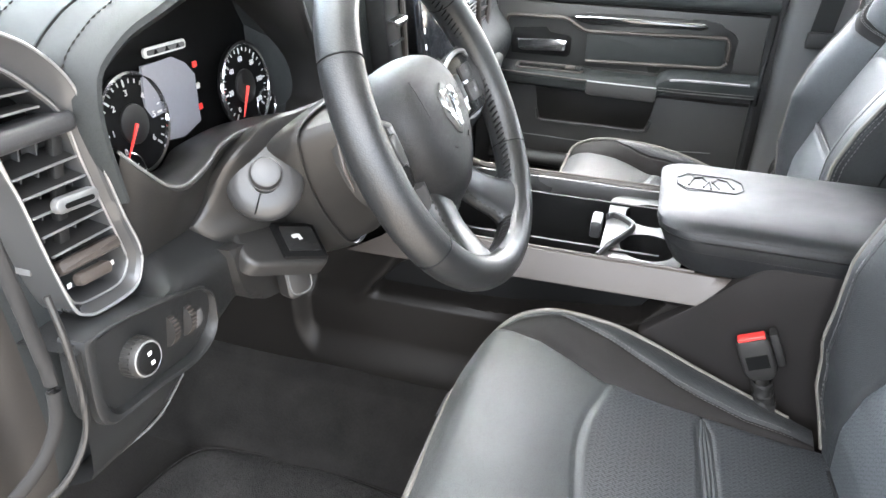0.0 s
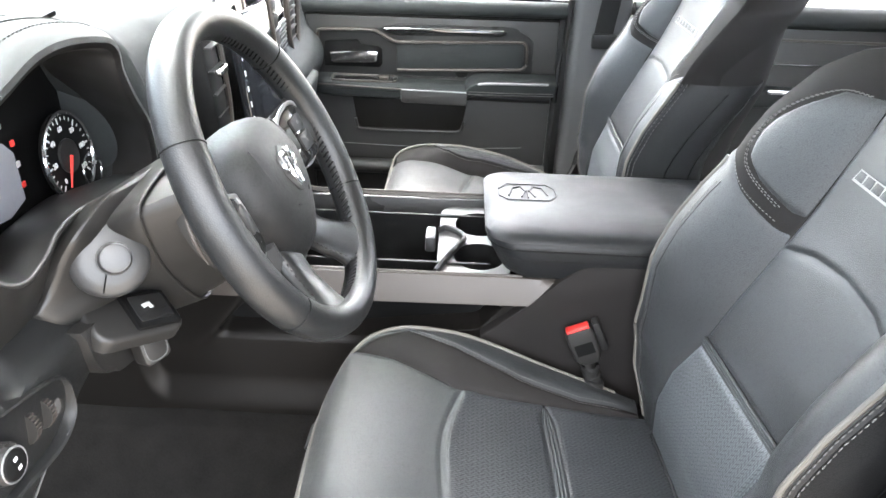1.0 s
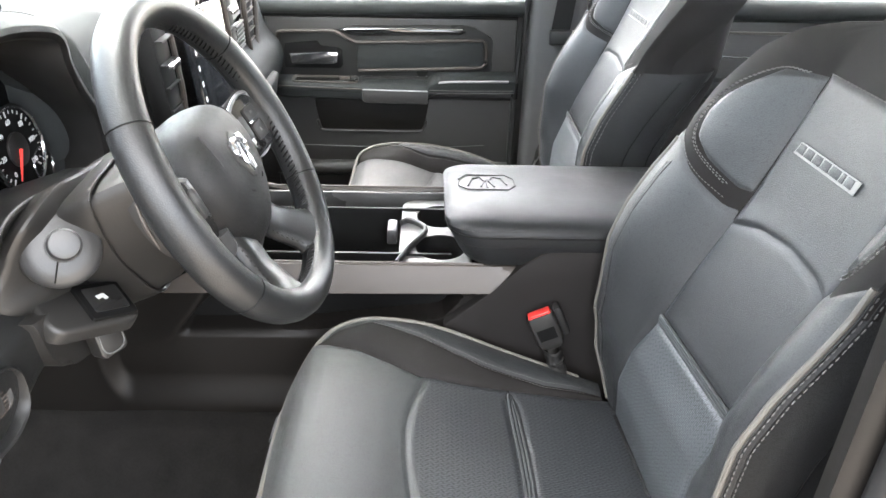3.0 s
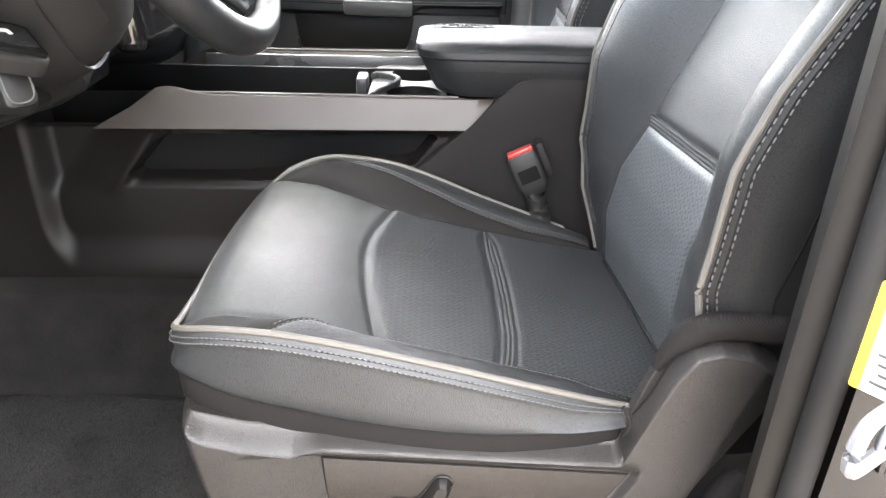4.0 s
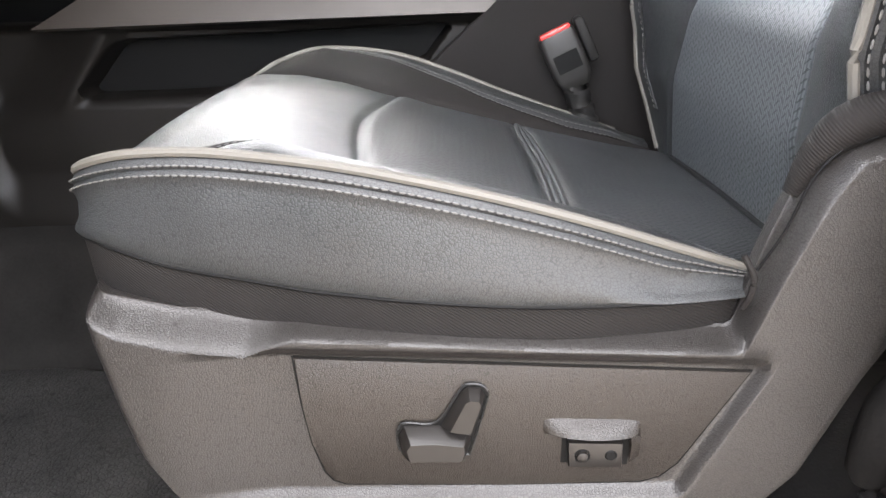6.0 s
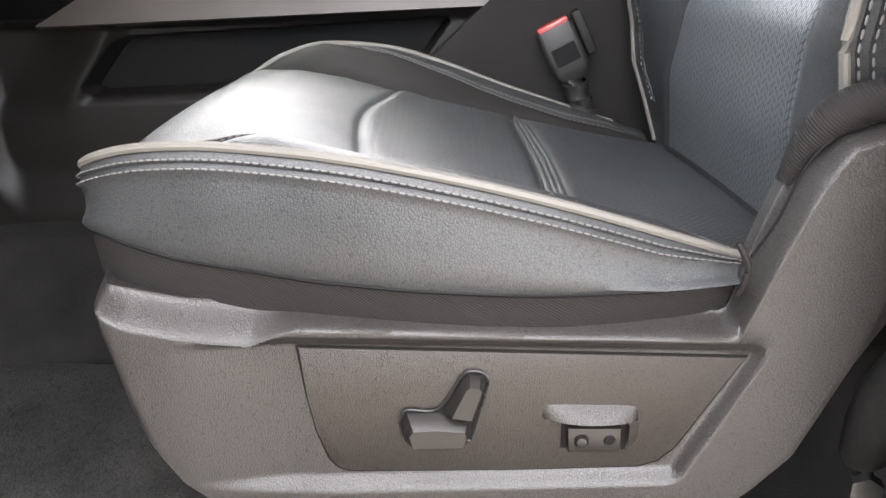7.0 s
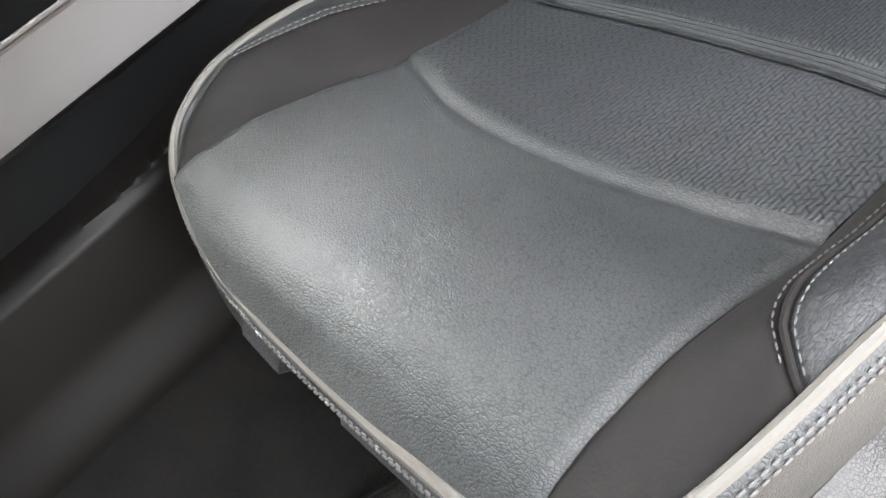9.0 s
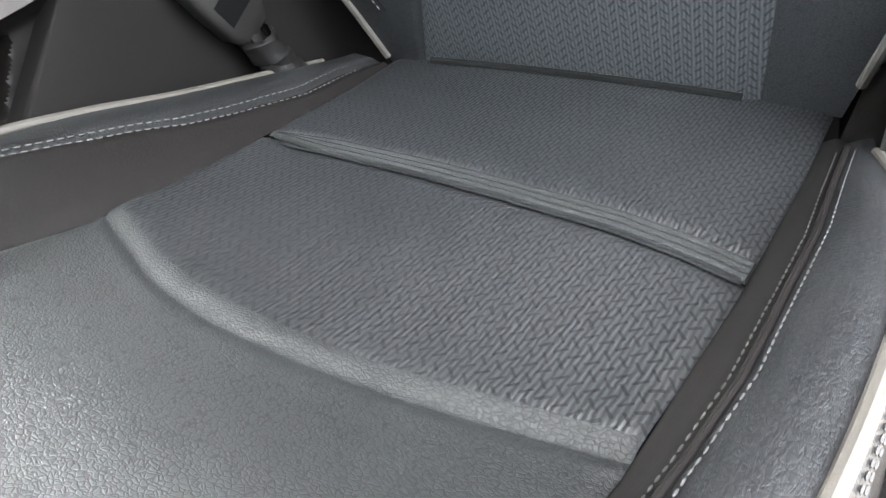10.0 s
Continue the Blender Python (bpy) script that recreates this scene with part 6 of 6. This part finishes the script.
# centre stack
st = thing("center_stack", "gloss black centre stack with tall display and vents", "console", (-.17, MID, .55))
part("stack_face", box((.05, .34, .34), pose(-.185, MID + .01, .70, 0, -6, 0), .02, 3), GLOSS, st)
sc = facing((-.140, .665, .735), (1, -.02, .10))
part("display", prism(rounded(.175, .215, .008), .012, sc @ pose(0, 0, -.006), .002), BLACKGLASS, st, "tall dark glass display")
for k in range(8):
    part("icon", box((.005, .008, .0006), sc @ pose(-.080, -.088 + k * .024, .0064)), WHITE, st)
for s, yy in ((-1, .495), (1, .840)):
    v = part("side_vent", box((.03, .055, .22), pose(-.165, yy, .755, 0, -5, 0), .006), DARK, st)
    for k in range(6):
        part("louvre", box((.012, .046, .002), pose(-.153, yy, .675 + k * .032)), SATIN, v)
    part("vent_tab", prism(rounded(.034, .010, .004), .006, facing((-.145, yy, .800), (1, 0, .1)), .002), CHROME, v)
    loop = spline([(-.152, yy - s * .028, .64), (-.148, yy - s * .030, .75), (-.155, yy - s * .030, .86)], 20)
    part("side_trim", tube(loop, .004, 8), SILVER, st)
part("key_row", box((.02, .22, .03), pose(-.150, MID, .600), .004), PLASTIC, st)
for k in range(6):
    part("key", box((.006, .024, .014), pose(-.138, MID - .08 + k * .032, .600), .002), GREYTRIM, st)
# passenger side of the dashboard
pv = thing("passenger_vent", "tall passenger air vent with silver frame", "air vent", (-.235, 1.33, .57))
fr2 = [(1.30, .60), (1.28, .64), (1.27, .70), (1.275, .77), (1.31, .80), (1.37, .78), (1.385, .72), (1.375, .64), (1.35, .595)]
loop = spline([(-.232, y, z) for y, z in fr2 + fr2[:1]], 60)[:-1]
part("frame", tube(loop, .007, 8, True, up=(1, 0, 0)), SILVER, pv)
part("duct", prism(fr2, .02, Matrix(((0, 0, 1, -.262), (1, 0, 0, 0), (0, 1, 0, 0), (0, 0, 0, 1)))), DARK, pv)
for k in range(7):
    part("louvre", box((.014, .085, .003), pose(-.240, 1.328, .625 + k * .023)), SILVER, pv)
part("trim_band", box((.02, .36, .075), pose(-.248, 1.06, .74, 0, -12, 0), .008), GREYTRIM, dash, "pale grey trim band")
part("trim_line", box((.012, .36, .006), pose(-.236, 1.06, .695), .002), CHROME, dash)
for k in range(7):
    part("grille_bar", box((.008, .07, .004), pose(-.228, 1.19, .640 + k * .009)), GREYTRIM, dash)
gb_ = thing("glove_box", "black glove box lid under the dashboard", "glove box", (-.2, 1.1, .45))
part("lid", box((.03, .46, .14), pose(-.205, 1.12, .475, 0, 12, 0), .012, 3), SOFT, gb_)
part("latch", box((.012, .06, .018), pose(-.186, 1.12, .50), .004), PLASTIC, gb_)

# pedals and foot well
for nm, y, w, lab in (("brake_pedal", .20, .09, "black rubber brake pedal on a steel arm"), ("accelerator_pedal", .34, .055, "black rubber accelerator pedal")):
    pd = thing(nm, lab, "pedal", (-.62, y, .12))
    part("pad", box((.02, w, .06 if w > .06 else .13), pose(-.60, y, .14, 0, -28, 0), .006), RUBBER, pd)
    part("arm", tube([(-.62, y, .15), (-.70, y, .28), (-.72, y, .42)], .010, 8), DARK, pd)
mat_ = thing("floor_mat", "charcoal carpet floor mat with bound edge", "mat", (-.3, .15, .005))
mo = spline([(-.60, -.04), (-.57, .10), (-.52, .34), (-.42, .385), (-.2, .385), (.02, .33), (.04, .15), (.02, -.02), (-.10, -.06), (-.40, -.07), (-.60, -.04)], 70)[:-1]
mz = lambda x: .008 + .30 * max(0, (-.72 - x) / .35) ** 1.5
cx, cy = -.28, .15
rows = []
for f in (1.0, .97, .9, .7, .45, .2, .02):
    rows.append([(cx + (x - cx) * f, cy + (y - cy) * f, mz(x) + (.0 if f == 1.0 else .006 + .003 * noise.noise((x * f * 20, y * f * 20, 1)))) for x, y in mo])
part("tufted_top", grid(rows, False, True), MAT, mat_)
part("binding", tube([(x, y, mz(x) + .004) for x, y in mo], .0032, 6, True), CARPET, mat_)

# ---------------------------------------------------------------- driver's door opening
tagged(part("b_pillar_trim", prism([(.540, -.100), (.548, -.106), (.60, -.112), (.70, -.10), (.70, -.03), (.60, -.045), (.55, -.07)], 1.40, pose(0, 0, -.05), 0), CONSOLE, None), "dark grey plastic trim on the door pillar", "pillar", "", "structure")
jam = tagged(part("door_jamb", prism([(.575, -.135), (.60, -.165), (.64, -.185), (.76, -.20), (.76, -.10), (.60, -.114)], 1.40, pose(0, 0, -.05), 0), PAINT, None), "glossy black painted door jamb", "pillar", "", "structure")
part("weather_seal", tube([(.563, -.122, z) for z in np.linspace(-.04, 1.30, 20)], .012, 10), RUBBER, jam, "black rubber weather seal")
part("jamb_fold", tube(spline([(.60, -.172, .80), (.588, -.160, .66), (.586, -.158, .55), (.592, -.164, .40)], 24), .004, 8), PAINT, jam)
stk = thing("door_striker", "pale grey door latch striker on the jamb", "latch", (.585, -.16, .44))
part("plate", box((.006, .035, .06), pose(.590, -.156, .44, 0, 0, -35), .004), LATCHGREY, stk)
part("loop", tube(spline([(.586, -.165, .462), (.555, -.185, .460), (.548, -.19, .44), (.555, -.185, .42), (.586, -.165, .418)], 20), .006, 8), LATCHGREY, stk)
lb = thing("tyre_label", "white and yellow information label on the door jamb", "label", (.59, -.16, .50))
ml = facing((.5832, -.1462, .497), (-.77, -.64, 0))
part("sheet", prism(rounded(.040, .088, .003, 3), .0006, ml), WHITE, lb)
part("stripe", prism(rounded(.007, .088, .002, 3), .0006, ml @ pose(-.0165, 0, .0008)), YELLOW, lb)
for k in range(10):
    part("print_bar", box((.022 - .004 * (k % 3), .0022, .0004), ml @ pose(.003, .036 - k * .0078, .0010)), GREYTRIM, lb)
# belt end by the seat base
an = thing("belt_anchor", "black seat belt anchor with woven strap beside the seat", "seat belt", (.58, .01, .05))
rows = []
for z, r in ((.235, .006), (.225, .016), (.20, .022), (.17, .021), (.145, .017), (.135, .010)):
    rows.append([(.578 + .2 * (z - .18) + r * math.cos(a) * 1.1, .005 + r * math.sin(a), z) for a in np.linspace(0, 2 * math.pi, 20, endpoint=False)])
part("sleeve", grid(rows, False, True, True), CARPET, an, "fuzzy black sleeve")
part("strap", tube([(.575, .01, .14), (.585, .01, .06), (.59, .01, .0)], .012, 8, flat=.3), RUBBER, an)
part("bolt", disc(.012, .01, facing((.567, -.01, .125), (-.3, -1, 0)), 6), CHROME, an)
# riser under the driver seat
rs = thing("seat_riser", "black plastic riser cover under the driver seat", "seat base", (.28, .05, 0))
prof = [(.050, .0), (.054, .055), (.066, .080), (.10, .088), (.25, .087), (.43, .086), (.455, .076), (.465, .050), (.470, .0)]
q = spline(prof, 60)
part("cover", grid([[(x, y, z * f) for x, z in q] for y, f in ((-.034, .0), (-.031, .5), (-.028, .86), (-.024, .95), (-.016, .99), (-.006, 1.0), (.05, 1.0), (.42, 1.0))]), SHIELD, rs)
part("bolt_cap", disc(.010, .006, facing((.075, -.033, .022), (-.2, -1, .1)), 18, .002), CHROME, rs, "bright bolt cap")

# B pillar and belt on the passenger side
tagged(part("b_pillar_passenger", box((.16, .10, 1.30), pose(.555, 1.575, .62), .03, 3), GREYTRIM, None), "grey plastic pillar behind the passenger door", "pillar", "", "structure")
blt = thing("seat_belt", "black woven seat belt hanging on the far pillar", "seat belt", (.57, 1.50, .5))
part("webbing", box((.05, .003, .62), pose(.59, 1.515, .90, 0, 6, 0)), RUBBER, blt)
part("guide", box((.07, .02, .04), pose(.565, 1.51, .60), .006), PLASTIC, blt)
# rear cab
rd = tagged(part("door_2", box((.98, .06, .78), pose(1.14, 1.59, .285), .01), PLASTIC, None), "black moulded rear passenger door, closed", "door", "", "structure")
part("belt_cap", tube([(.64, 1.553, .670), (1.62, 1.553, .678)], .030, 10), SOFT, rd)
part("trim_line", box((.90, .005, .008), pose(1.15, 1.556, .612), .002), SILVER, rd)
part("trim_line", box((.90, .005, .004), pose(1.15, 1.556, .545), .001), GLOSS, rd)
part("armrest", box((.60, .07, .05), pose(1.15, 1.53, .46), .015, 3), SOFT, rd)
part("pull_handle", box((.12, .01, .012), pose(1.08, 1.49, .487), .003), CHROME, rd)
bn = thing("rear_bench", "black leather rear bench seat", "car seat", (1.3, MID, .1))
part("cushion", box((.50, 1.40, .16), pose(1.28, MID, .30, 0, -4, 0), .05, 4), LEATHER, bn)
part("backrest", box((.16, 1.40, .62), pose(1.58, MID, .66, 0, 14, 0), .05, 4), LEATHER, bn)
part("base", box((.40, 1.30, .22), pose(1.32, MID, .11), .02), DARK, bn)
structure("rear_wall_upper", wall([(1.70, -.25, .80), (1.70, 1.62, .80), (1.70, 1.62, .86), (1.70, -.25, .86)], [(1.76, -.25, .80), (1.76, 1.62, .80), (1.76, 1.62, .86), (1.76, -.25, .86)]), PLASTIC, "black sill under the rear window", "trim")
structure("cab_side_rear", wall([(.78, -.20, -.1), (1.75, -.20, -.1), (1.75, -.20, .68), (.78, -.20, .68)], [(.78, -.13, -.1), (1.75, -.13, -.1), (1.75, -.13, .68), (.78, -.13, .68)]), PLASTIC, "rear door on the driver side, closed", "door")
for nm, a, b in (("window_1", (-.28, .50), 1.575), ("window_2", (.63, 1.66), 1.575), ("window_3", (.78, 1.70), -.165)):
    w = structure(nm, box((a[1] - a[0], .005, .60), pose((a[0] + a[1]) / 2, b, .98)), GLASS, "clear side window glass", "window")
    w.visible_shadow = False
ws = structure("windshield", wall([(-.80, -.20, .86), (-.80, 1.51, .86), (-.05, 1.46, 1.27), (-.05, -.15, 1.27)], [(-.805, -.20, .865), (-.805, 1.51, .865), (-.055, 1.46, 1.275), (-.055, -.15, 1.275)]), SCREENGLASS, "clear windscreen glass", "window")
ws.visible_shadow = False
structure("roof_rail", box((2.0, .08, .07), pose(.75, 1.555, 1.29), .02), HEADLINER, "grey roof rail above the passenger windows", "trim")
structure("hood", box((1.0, 1.7, .10), pose(-1.60, MID, .74), .03), PAINT, "glossy black bonnet of the truck", "hood")

# the driver's door, standing open ahead of the opening
od = tagged(part("door_3", box((1.02, .09, .80), pose(-.42, -.24, .28, 0, 0, -68) @ pose(.51, 0, 0), .03, 3), SOFT, None), "black moulded driver door, standing wide open", "door", "", "structure")
part("belt_cap", box((1.02, .05, .05), pose(-.42, -.24, .69, 0, 0, -68) @ pose(.51, 0, 0), .02, 3), SOFT, od)
for a_, b_ in (((.0, .70), (.42, 1.24)), ((.42, 1.24), (.98, 1.26)), ((.98, 1.26), (1.0, .70))):
    dm_ = pose(-.42, -.24, 0, 0, 0, -68)
    part("window_frame", tube([tuple(dm_ @ Vector((a_[0], 0, a_[1]))), tuple(dm_ @ Vector((b_[0], 0, b_[1])))], .03, 8), PAINT, od)
